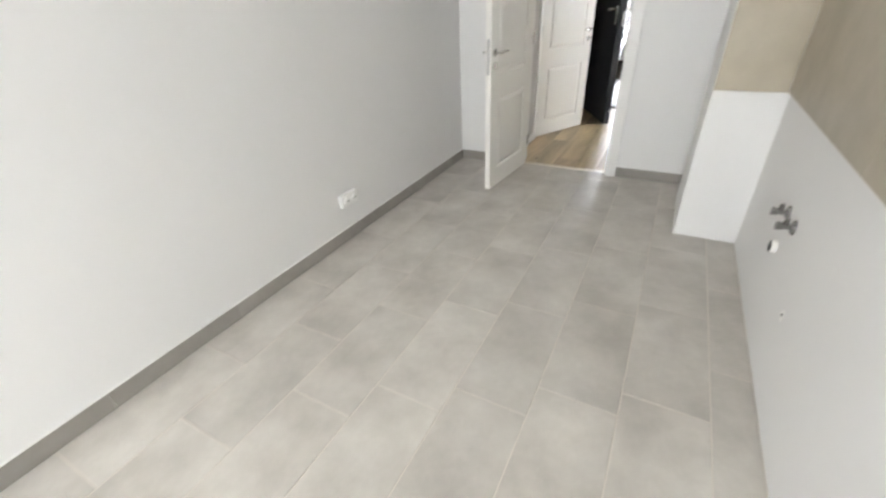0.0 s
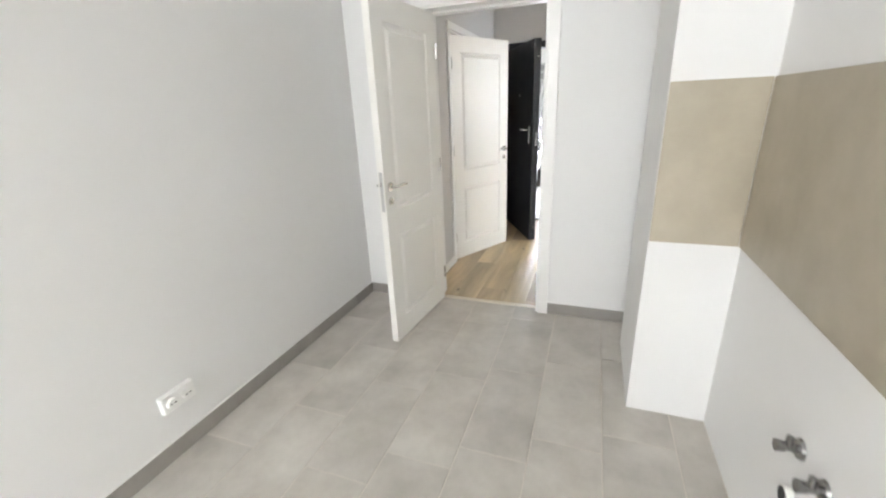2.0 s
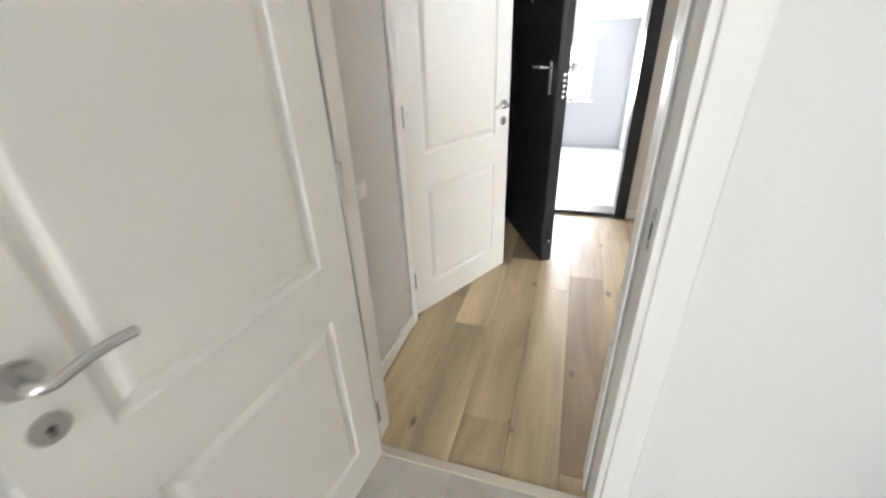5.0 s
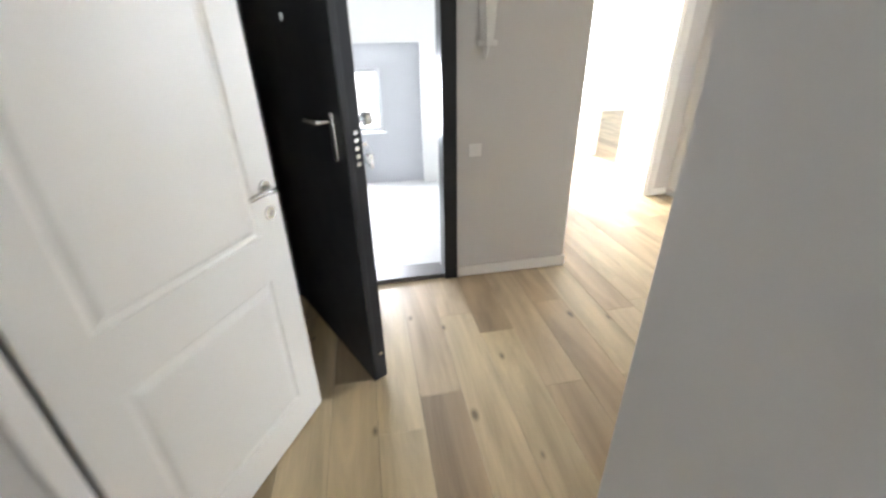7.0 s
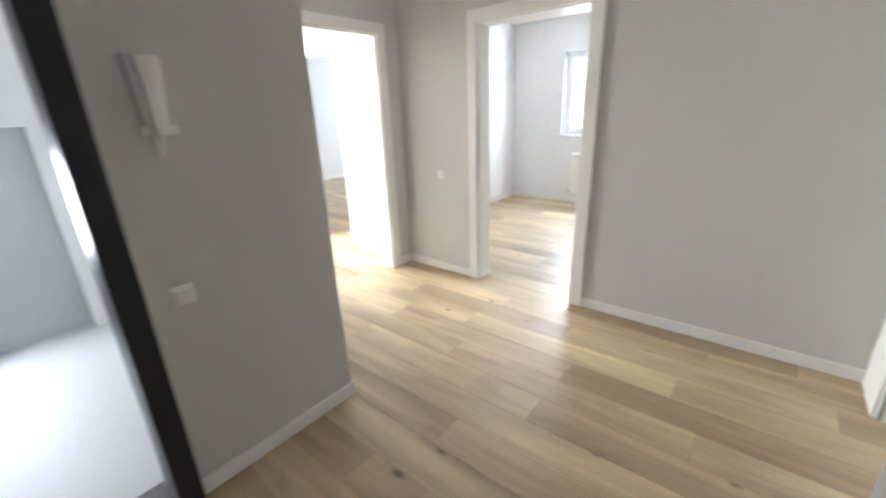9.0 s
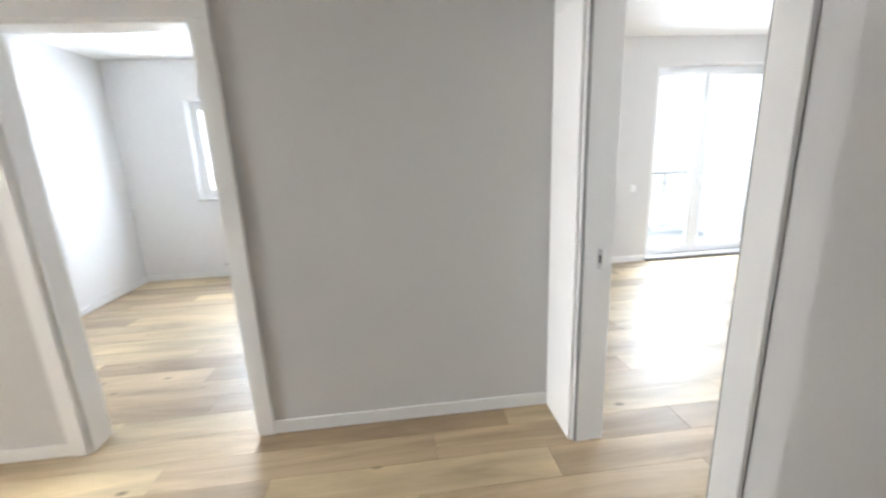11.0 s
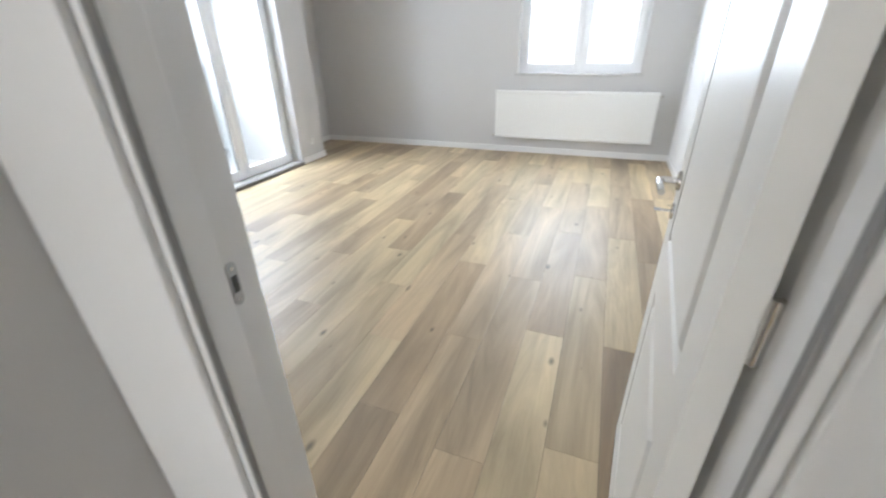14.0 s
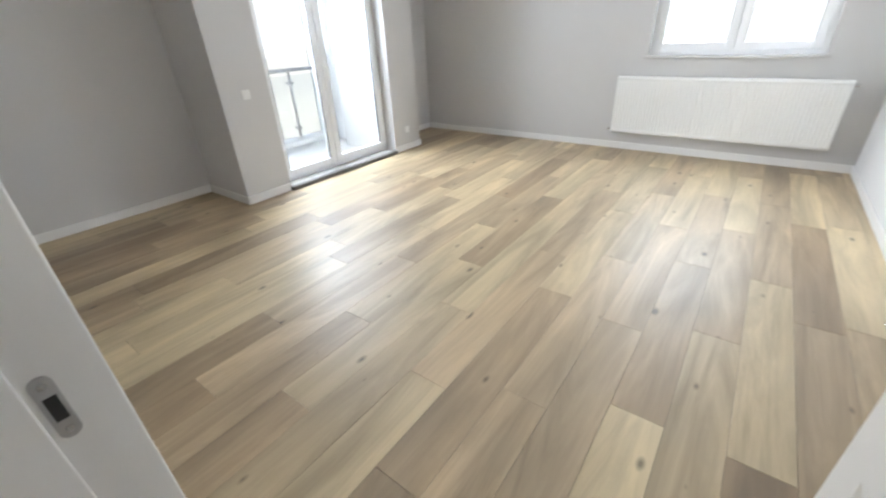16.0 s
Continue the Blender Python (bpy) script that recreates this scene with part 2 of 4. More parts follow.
def box(bm, x0, x1, y0, y1, z0, z1, bevel=0.0, segments=2):
    v = [bm.verts.new((x, y, z)) for x in (x0, x1) for y in (y0, y1) for z in (z0, z1)]
    faces = [bm.faces.new([v[i] for i in f]) for f in
             ((0, 1, 3, 2), (4, 6, 7, 5), (0, 4, 5, 1), (2, 3, 7, 6), (0, 2, 6, 4), (1, 5, 7, 3))]
    if bevel:
        edges = {e for f in faces for e in f.edges}
        bmesh.ops.bevel(bm, geom=list(edges), offset=bevel, segments=segments, profile=0.5, affect="EDGES")
    return bm


def solid(*dims, bevel=0.0, segments=2):
    return box(bmesh.new(), *dims, bevel=bevel, segments=segments)


def rod(bm, a, b, r, r2=None, n=16):
    a, b = Vector(a), Vector(b)
    d = b - a
    m = Matrix.Translation((a + b) / 2) @ d.to_track_quat("Z", "Y").to_matrix().to_4x4()
    bmesh.ops.create_cone(bm, cap_ends=True, segments=n, radius1=r, radius2=r if r2 is None else r2, depth=d.length, matrix=m)
    return bm


def tube(bm, points, r, n=12, closed=True):
    """A round bar bent along points."""
    pts = [Vector(p) for p in points]
    rings = []
    up = None
    for i, p in enumerate(pts):
        d = (pts[min(i + 1, len(pts) - 1)] - pts[max(i - 1, 0)]).normalized()
        if up is None:
            up = d.orthogonal().normalized()
        up = (up - d * up.dot(d)).normalized()
        side = d.cross(up)
        rings.append([bm.verts.new(p + r * (math.cos(2 * math.pi * k / n) * up + math.sin(2 * math.pi * k / n) * side)) for k in range(n)])
    for a, b in zip(rings, rings[1:]):
        for k in range(n):
            bm.faces.new((a[k], a[(k + 1) % n], b[(k + 1) % n], b[k]))
    if closed:
        bm.faces.new(rings[0][::-1])
        bm.faces.new(rings[-1])
    return bm


def mesh_of(name, bm, material, smooth=False):
    bmesh.ops.recalc_face_normals(bm, faces=bm.faces)
    me = bpy.data.meshes.new(name)
    bm.to_mesh(me)
    bm.free()
    me.materials.append(material)
    if smooth:
        me.shade_smooth()
        me.set_sharp_from_angle(angle=radians(40))
    return me


def part(name, bm, material, parent, label="", smooth=False):
    ob = new(name, mesh_of(name, bm, material, smooth))
    ob.parent = parent
    if label:
        tagged(ob, label)
    return ob


def thing(name, label, category, m=None, group="", kind=""):
    ob = new(name)
    if m is not None:
        ob.matrix_world = m
    return tagged(ob, label, category, group, kind)


def structure(name, bm, material, label, category):
    return tagged(new(name, mesh_of(name, bm, material)), label, category, "", "structure")


H = 2.6


def wall(name, axis, p0, p1, a0, a1, material, label, openings=(), z0=0.0, z1=H):
    """A wall with thickness p0..p1 across its axis, running a0..a1, with openings (a, b, bottom, top)."""
    bm = bmesh.new()

    def piece(a, b, lo, hi):
        if b - a > 1e-4 and hi - lo > 1e-4:
            if axis == "x":
                box(bm, p0, p1, a, b, lo, hi)
            else:
                box(bm, a, b, p0, p1, lo, hi)
    at = a0
    for o0, o1, lo, hi in sorted(openings):
        piece(at, o0, z0, z1)
        piece(o0, o1, z0, lo)
        piece(o0, o1, hi, z1)
        at = o1
    piece(at, a1, z0, z1)
    return structure(name, bm, material, label, "wall")


# ---- structure: walls ----
KY = 3.655         # kitchen end wall
KO = (-0.77, 0.046)   # kitchen door opening
YC, YC1 = 3.985, 3.83  # living room wall, recessed in its niche
YN = 4.235         # hall face of the thick wall beside the niche
CO = (1.582, 2.475)  # living room door opening
XB, XB1 = 2.775, 2.92
BO = (5.592, 6.465)
YE, YE1 = 6.135, 6.33
EO = (-0.69, 0.244)
YA, YA1 = 7.285, 7.43
AO = (1.675, 2.543)
DO = (8.18, 8.98)
DH = 2.055
XL = -0.865        # hall west wall
XK0, XK1 = -1.333, 0.914
XC0, XC1 = 1.02, 6.09   # living room
YS = -1.236
XR = 6.06          # bedroom far wall
YR = 7.99
YF = 12.5
XV = 1.08          # corridor west wall
white = "matt white painted kitchen wall"
grey = "light greige painted wall"
wall("wall_kitchen_west", "x", XK0 - 0.18, XK0, -2.6, KY, WHITE_WALL, white)
wall("wall_kitchen_east", "x", XK1, 0.965, -2.6, KY, WHITE_WALL, white)
wall("wall_kitchen_south", "y", -2.8, -2.6, XK0 - 0.18, 0.965, WHITE_WALL, white, [(-1.05, 0.65, 0.9, 2.3)])
wall("wall_kitchen_north", "y", KY, 3.75, XK0 - 0.18, 0.965, WHITE_WALL, white, [(*KO, 0, DH)])
structure("wall_kitchen_duct", solid(0.579, XK1, 2.786, 3.38, 0, H), WHITE_WALL, "boxed-in pipe duct in matt white paint", "wall")
wall("wall_hall_south", "y", 3.75, 3.84, XK0 - 0.18, 0.183, GREIGE, grey, [(*KO, 0, DH)])
wall("wall_hall_west", "x", XL - 0.14, XL, 3.84, YE, GREIGE, grey, [(4.470, 5.35, 0, DH)])
structure("wall_hall_block", solid(0.183, 1.225, 3.75, YN, 0, H), GREIGE, grey, "wall")
wall("wall_living_north", "y", YC1, YC, 1.225, 6.29, GREIGE, grey, [(*CO, 0, DH)])
structure("wall_living_north_west", solid(XC0, 1.225, 3.70, 3.75, 0, H), GREIGE, grey, "wall")
wall("wall_living_east", "x", XC1, XC1 + 0.2, YS - 0.2, YC1, GREIGE, grey, [(0.20, 1.735, 0.0, 2.3)])
wall("wall_living_south", "y", YS - 0.2, YS, 0.965, XC1, GREIGE, grey, [(1.50, 2.95, 1.0, 2.3)])
wall("wall_living_west", "x", 0.966, XC0, YS, 3.75, WHITE_WALL, "matt white painted living room wall")
wall("wall_bedroom_west", "x", XB, XB1, YC, 10.9, GREIGE, grey, [(*BO, 0, DH), (*DO, 0, DH)])
wall("wall_bedroom_north", "y", YR, YR + 0.14, XB1, XR + 0.2, WHITE_WALL, "white painted bedroom wall")
wall("wall_bedroom_east", "x", XR, XR + 0.2, YC, YR, WHITE_WALL, "white painted bedroom wall", [(5.95, 7.18, 1.0, 2.15)])
wall("wall_entrance", "y", YE, YE1, XL - 0.14, XV, GREIGE, grey, [(*EO, 0, 2.06)])
wall("wall_corridor_west", "x", XV - 0.14, XV, YE1, 10.9, GREIGE, grey)
wall("wall_corridor_south", "y", YA, YA1, XV, XB, GREIGE, grey, [(*AO, 0, DH)])
wall("wall_corridor_north", "y", 10.9, 11.05, XV - 0.14, XB1, GREIGE, grey, [(1.2, 2.6, 0.6, 2.3)])
wall("wall_far_room_north", "y", YF, YF + 0.15, XB1 - 0.15, 8.0, WHITE_WALL, "white painted far room wall")
wall("wall_far_room_west", "x", XB, XB1, 11.05, YF, WHITE_WALL, "white painted far room wall")
wall("wall_far_room_east", "x", 8.0, 8.15, YR + 0.14, YF + 0.15, WHITE_WALL, "white painted far room wall", [(9.7, 11.5, 0.9, 2.3)])
wall("wall_far_room_south", "y", YR, YR + 0.14, XR + 0.2, 8.15, WHITE_WALL, "white painted far room wall")
wall("wall_bathroom", "x", -2.6, -2.45, 3.84, YE, WHITE_WALL, "white painted bathroom wall")
wall("wall_bathroom_south", "y", 3.70, 3.84, -2.6, XK0 - 0.18, WHITE_WALL, "white painted bathroom wall")
wall("wall_bathroom_north", "y", YE, YE1, -2.6, XL - 0.14, WHITE_WALL, "white painted bathroom wall")
structure("wall_balcony_pier_north", solid(5.383, XC1, 1.735, 2.18, 0, H), GREIGE, "greige painted pier beside the balcony door", "wall")
structure("wall_balcony_pier_south", solid(5.383, XC1, -0.275, 0.20, 0, H), GREIGE, "greige painted pier beside the balcony door", "wall")
structure("wall_balcony_recess", solid(5.965, XC1, YS, -0.275, 0, H), GREIGE, grey, "wall")
structure("wall_balcony_lintel", solid(5.383, XC1, 0.20, 1.735, 2.3, H), GREIGE, "greige painted lintel above the balcony door", "wall")

bm = bmesh.new()
box(bm, XK0 - 0.18, 0.965, -2.8, 3.75, H, H + 0.15)
box(bm, -2.6, XB1, 3.75, YE1, H, H + 0.15)
box(bm, XV - 0.14, XB1, YE1, 11.05, H, H + 0.15)
structure("ceiling_hall", bm, CEILING, "plain white painted ceiling", "ceiling")
structure("ceiling_living", solid(0.966, XC1 + 0.2, YS - 0.2, 3.749, H, H + 0.15), CEILING, "plain white painted ceiling", "ceiling")
bm = bmesh.new()
box(bm, XB1, XC1 + 0.2, 3.75, YR + 0.14, H, H + 0.15)
box(bm, XB1, 8.15, YR + 0.14, YF + 0.15, H, H + 0.15)
structure("ceiling_bedroom", bm, CEILING, "plain white painted ceiling", "ceiling")


# ---- doors ----
def ring_panel(bm, o, u, w, n, rect, profile):
    """A pressed door panel: nested rectangles, each (inset, depth)."""
    u0, u1, w0, w1 = rect
    loops = []
    for inset, depth in profile:
        loops.append([bm.verts.new(o + u * a + w * c + n * depth) for a, c in
                      ((u0 + inset, w0 + inset), (u1 - inset, w0 + inset), (u1 - inset, w1 - inset), (u0 + inset, w1 - inset))])
    for a, b in zip(loops, loops[1:]):
        for k in range(4):
            bm.faces.new((a[k], a[(k + 1) % 4], b[(k + 1) % 4], b[k]))
    bm.faces.new(loops[-1])


PROFILE = ((0, 0), (0.004, -0.006), (0.012, -0.010), (0.022, -0.009), (0.038, 0.001), (0.046, 0.002))


def door_leaf(width, height, thick, panels):
    """A leaf along +x from its hinge, thickness along y from 0 to -thick, with pressed panels on both faces."""
    bm = bmesh.new()
    X, Z = Vector((1, 0, 0)), Vector((0, 0, 1))
    xs = (0, panels[0][0], panels[0][1], width)
    zs = [0]
    for _, _, a, b in panels:
        zs += [a, b]
    zs.append(height)
    for y, n in ((0.0, Vector((0, 1, 0))), (-thick, Vector((0, -1, 0)))):
        o = Vector((0, y, 0))
        for i in range(3):
            for j in range(len(zs) - 1):
                if i == 1 and j % 2 == 1:
                    ring_panel(bm, o, X, Z, n, (xs[1], xs[2], zs[j], zs[j + 1]), PROFILE)
                else:
                    bm.faces.new([bm.verts.new(o + X * a + Z * c) for a, c in
                                  ((xs[i], zs[j]), (xs[i + 1], zs[j]), (xs[i + 1], zs[j + 1]), (xs[i], zs[j + 1]))])
    for x0, z0, x1, z1 in ((0, 0, width, 0), (width, 0, width, height), (width, height, 0, height), (0, height, 0, 0)):
        bm.faces.new([bm.verts.new(p) for p in ((x0, 0, z0), (x1, 0, z1), (x1, -thick, z1), (x0, -thick, z0))])
    bmesh.ops.remove_doubles(bm, verts=bm.verts, dist=1e-5)
    return bm


def lever(leaf, x, y, z, side, toward, key=False):
    """A lever handle with a round rose and a keyhole rose below it. side: +1 or -1 along y; toward: the way its grip points along x."""
    bm = bmesh.new()
    rod(bm, (x, y, z), (x, y + side * 0.008, z), 0.026, 0.025, 24)
    part("rose", bm, CHROME, leaf, "brushed nickel rose", True)
    bm = bmesh.new()
    pts = [(x, y + side * 0.006, z), (x, y + side * 0.035, z)]
    for k in range(1, 6):
        a = k / 5 * math.pi / 2
        pts.append((x + toward * 0.018 * (1 - math.cos(a)), y + side * (0.035 + 0.018 * math.sin(a)), z))
    for k in range(1, 7):
        f = k / 6
        pts.append((x + toward * (0.018 + 0.098 * f), y + side * (0.053 - 0.006 * f * f), z + 0.006 * math.sin(f * 3.1)))
    tube(bm, pts, 0.0085, 12)
    part("lever_handle", bm, CHROME, leaf, "brushed nickel lever handle", True)
    zk = z - 0.085
    bm = bmesh.new()
    rod(bm, (x, y, zk), (x, y + side * 0.006, zk), 0.023, 0.022, 24)
    part("keyhole_rose", bm, CHROME, leaf, "brushed nickel keyhole rose", True)
    bm = bmesh.new()
    if key:
        rod(bm, (x, y + side * 0.005, zk), (x, y + side * 0.03, zk), 0.0035, None, 10)
        box(bm, x - 0.011, x + 0.011, y + side * 0.03, y + side * 0.048, zk - 0.0015, zk + 0.0015, 0.001, 1)
        part("key", bm, CHROME, leaf, "small steel key in the lock", True)
    else:
        rod(bm, (x, y + side * 0.0055, zk), (x, y + side * 0.0066, zk), 0.005, None, 12)
        box(bm, x - 0.0025, x + 0.0025, min(y + side * 0.0055, y + side * 0.0066), max(y + side * 0.0055, y + side * 0.0066), zk - 0.012, zk)
        part("keyhole", bm, DARK, leaf)


def white_door(root, pivot, angle, width, height=2.0, hand=1, key=False):
    """A white two-panel leaf on its hinge. hand: +1 if the leaf's thickness lies on the right of its run."""
    edge = 0.115
    panels = ((edge, width - edge, 0.15, 0.70), (edge, width - edge, 0.86, height - 0.13))
    leaf = part("leaf", door_leaf(width, height, 0.042, panels), DOOR_WHITE, root, "white satin two-panel door leaf")
    leaf.matrix_world = pose(*pivot, 0, 0, angle)
    for side, y in ((1, 0.0), (-1, -0.042)):
        lever(leaf, width - 0.055, y, 1.01, side, -1, key)
    # lock face on the free edge
    bm = bmesh.new()
    box(bm, width - 0.0005, width + 0.0015, -0.032, -0.010, 0.87, 1.10, 0.0008, 1)
    part("lock_plate", bm, SATIN, leaf, "satin steel lock face plate")
    bm = bmesh.new()
    box(bm, width + 0.001, width + 0.011, -0.027, -0.015, 1.015, 1.045, 0.003, 2)
    part("latch", bm, CHROME, leaf)
    for z in (0.22, 1.05, 1.78):
        bm = bmesh.new()
        y = 0.006 * hand if hand > 0 else -0.048
        rod(bm, (-0.004, y, z - 0.045), (-0.004, y, z + 0.045), 0.007, None, 12)
        part("hinge", bm, CHROME, leaf, "", True)
    return leaf


def door_set(root, axis, faces, span, height, casing=0.085, left_casing=None, right_casing=None, stop_at=None, skip=(), stop=0.012):
    """Jamb lining, stops and casings of an opening in the wall between the two faces."""
    f0, f1 = faces
    a0, a1 = span
    t = 0.028

    def slab(name, a, b, p, q, z0, z1, bevel=0.003):
        bm = bmesh.new()
        if axis == "y":
            box(bm, a, b, p, q, z0, z1, bevel, 2)
        else:
            box(bm, p, q, a, b, z0, z1, bevel, 2)
        return part(name, bm, TRIM_WHITE, root)
    for a, b in ((a0, a0 + t), (a1 - t, a1)):
        slab("jamb", a, b, f0, f1, 0, height)
    slab("head_jamb", a0, a1, f0, f1, height, height + t)
    if stop_at:
        s0, s1 = stop_at
        slab("door_stop", a0 + t, a0 + t + stop, s0, s1, 0, height, 0.002)
        slab("door_stop", a1 - t - stop, a1 - t, s0, s1, 0, height, 0.002)
        slab("door_stop", a0 + t, a1 - t, s0, s1, height - stop, height, 0.002)
    for k, (p, q) in enumerate(((f0 - 0.018, f0 - 0.002), (f1 + 0.002, f1 + 0.018))):
        if k in skip:
            continue
        lc = left_casing if left_casing is not None and k == 1 else casing
        rc = right_casing if right_casing is not None and k == 1 else casing
        slab("casing", a0 - lc + 0.012, a0 + 0.012, p, q, 0, height + 0.012, 0.004)
        slab("casing", a1 - 0.012, a1 + rc - 0.012, p, q, 0, height + 0.012, 0.004)
        slab("head_casing", a0 - lc + 0.012, a1 + rc - 0.012, p, q, height + 0.012, height + 0.012 + casing, 0.004)


def strike(root, m):
    """A strike plate in a jamb: plate in local x (width) and z (height), facing +y."""
    bm = bmesh.new()
    n = 10
    loop = [(0.011 * math.cos(math.pi * k / n), 0.036 + 0.011 * math.sin(math.pi * k / n)) for k in range(n + 1)]
    loop += [(-x, -z) for x, z in loop]
    front = [bm.verts.new((x, 0.002, z)) for x, z in loop]
    back = [bm.verts.new((x, -0.001, z)) for x, z in loop]
    bm.faces.new(front)
    for k in range(len(loop)):
        bm.faces.new((front[k], back[k], back[(k + 1) % len(loop)], front[(k + 1) % len(loop)]))
    p = part("strike_plate", bm, SATIN, root, "satin steel strike plate")
    p.matrix_world = m
    bm = solid(-0.0065, 0.0065, 0.0015, 0.003, -0.018, 0.018)
    part("bolt_hole", bm, DARK, p)
    for z in (-0.034, 0.034):
        bm = bmesh.new()
        rod(bm, (0, 0.0015, z), (0, 0.0032, z), 0.0045, None, 10)
        part("screw", bm, CHROME, p, "", True)


d1 = thing("door_1", "open white two-panel kitchen door with nickel lever", "door", kind="structure")
door_set(d1, "y", (KY, 3.84), KO, DH - 0.028, 0.068, stop_at=(3.762, 3.836))
# grey strips stand in for the soft shadow line beside the stops
for x in (KO[0] + 0.0285, KO[1] - 0.0345):
    part("groove_strip", solid(x, x + 0.006, 3.753, 3.7615, 0.004, DH - 0.032), GROOVE_SHADE, d1, "grey strip painting the shadow line in the rebate")
white_door(d1, (-0.700, 3.70, 0.008), -95.8, 0.712)
strike(d1, pose(KO[1] - 0.0285, 3.69, 1.0, 0, 0, 90))
d2 = thing("door_2", "half-open white two-panel bathroom door with nickel lever", "door", kind="structure")
door_set(d2, "x", (XL - 0.14, XL), (4.470, 5.35), DH - 0.028, 0.06)
# black strip on the jamb paints the shade of the deep hinge gap
part("gasket_gap", solid(XL - 0.07, XL - 0.002, 4.4985, 4.5110, 0.004, 2.02), RUBBER_GAP, d2, "black strip painting the shade in the hinge gap")
white_door(d2, (-0.900, 4.536, 0.008), 62.0, 0.76, hand=-1)
d3 = thing("door_3", "open white two-panel living room door with nickel lever", "door", kind="structure")
door_set(d3, "y", (YC1, YC), CO, DH - 0.028, 0.10, left_casing=0.085, right_casing=0.308, stop_at=(3.907, 3.969), skip=(0,), stop=0.006)
# grey strips darken the groove between jamb and casing, as its shadow
for x in (CO[0] + 0.0285, CO[1] - 0.0345):
    part("groove_strip", solid(x, x + 0.006, 3.9695, 3.9835, 0.004, DH - 0.032), GROOVE_SHADE, d3, "grey strip painting the shadow gap beside the casing")
white_door(d3, (1.668, 3.895, 0.008), -94.6, 0.775, hand=-1, key=True)
strike(d3, pose(CO[1] - 0.0285, 3.8895, 0.948, 0, 0, 90))
for name, axis, faces, span in (("door_4", "x", (XB, XB1), BO), ("door_5", "y", (YA, YA1), AO), ("door_6", "x", (XB, XB1), DO)):
    d = thing(name, "white lined doorway with flat white casing", "doorway", kind="structure")
    door_set(d, axis, faces, span, DH - 0.028, 0.085)

# entrance door: black steel leaf, black frame
d7 = thing("door_7", "open black steel security entrance door in black frame", "door", kind="structure")
for name, dims in (("frame_post", (EO[1] - 0.01, EO[1] + 0.075, YE - 0.02, YE1 - 0.06, 0, 2.1)),
                   ("frame_post", (EO[0] - 0.075, EO[0] + 0.01, YE - 0.02, YE1 - 0.06, 0, 2.1)),
                   ("frame_head", (EO[0] + 0.01, EO[1] - 0.01, YE - 0.02, YE1 - 0.06, 2.03, 2.1))):
    part(name, solid(*dims, bevel=0.004), BLACK_FRAME, d7)
part("threshold", solid(EO[0] + 0.01, EO[1] - 0.01, YE + 0.004, YE1 - 0.02, 0.0, 0.03, bevel=0.004), STONE, d7, "dark threshold sill")
leaf = part("leaf", solid(0, 0.97, -0.07, 0, 0.012, 2.02, bevel=0.004), BLACK, d7, "black steel security door leaf")
leaf.matrix_world = pose(-0.645, 6.155, 0, 0, 0, -63.2)
part("rebate", solid(0.97, 0.978, -0.07, -0.045, 0.02, 2.01, bevel=0.003), BLACK_FRAME, leaf)
for z in (1.058, 1.086, 1.114, 1.142, 1.17):
    bm = bmesh.new()
    rod(bm, (0.968, -0.025, z - 0.02), (0.974, -0.025, z - 0.02), 0.0095, 0.009, 16)
    part("lock_bolt", bm, CHROME, leaf, "round chrome lock bolt", True)
for z in (0.16, 1.86):
    bm = bmesh.new()
    rod(bm, (0.968, -0.025, z), (0.974, -0.025, z), 0.009, None, 14)
    part("dowel", bm, CHROME, leaf, "", True)
part("handle_plate", solid(0.885, 0.92, -0.082, -0.07, 1.045, 1.215, bevel=0.005), CHROME, leaf, "satin steel handle plate", True)
bm = bmesh.new()
tube(bm, [(0.902, -0.08, 1.185), (0.902, -0.115, 1.185), (0.897, -0.128, 1.185), (0.88, -0.132, 1.185), (0.78, -0.128, 1.182)], 0.009, 12)
part("lever_handle", bm, CHROME, leaf, "satin steel lever handle", True)
bm = bmesh.new()
rod(bm, (0.902, 0, 1.18), (0.902, 0.045, 1.18), 0.011)
rod(bm, (0.902, 0.045, 1.18), (0.902, 0.072, 1.18), 0.026, 0.023, 20)
part("door_knob", bm, SATIN, leaf, "round steel pull knob", True)
bm = bmesh.new()
zk = 1.09
rod(bm, (0.905, 0, zk), (0.905, 0.018, zk), 0.014, 0.013, 18)
box(bm, 0.9035, 0.9065, 0.018, 0.05, zk - 0.008, zk + 0.008, 0.001, 1)
tube(bm, [(0.905 + 0.002 * k, 0.045 + 0.015 * math.sin(k * 0.7), zk - 0.008 - 0.015 * (1 - math.cos(k * 0.7))) for k in range(10)], 0.0012, 6)
for k, dx in enumerate((-0.010, 0.0, 0.011)):
    box(bm, 0.913 + dx, 0.9155 + dx, 0.036 + 0.005 * k, 0.05 + 0.005 * k, zk - 0.075 - 0.008 * k, zk - 0.036, 0.001, 1)
part("key_bunch", bm, CHROME, leaf, "bunch of steel keys hanging from the lock")
bm = bmesh.new()
rod(bm, (0.55, -0.071, 1.52), (0.55, -0.076, 1.52), 0.016, 0.014, 18)
part("peephole", bm, SATIN, leaf, "steel peephole", True)


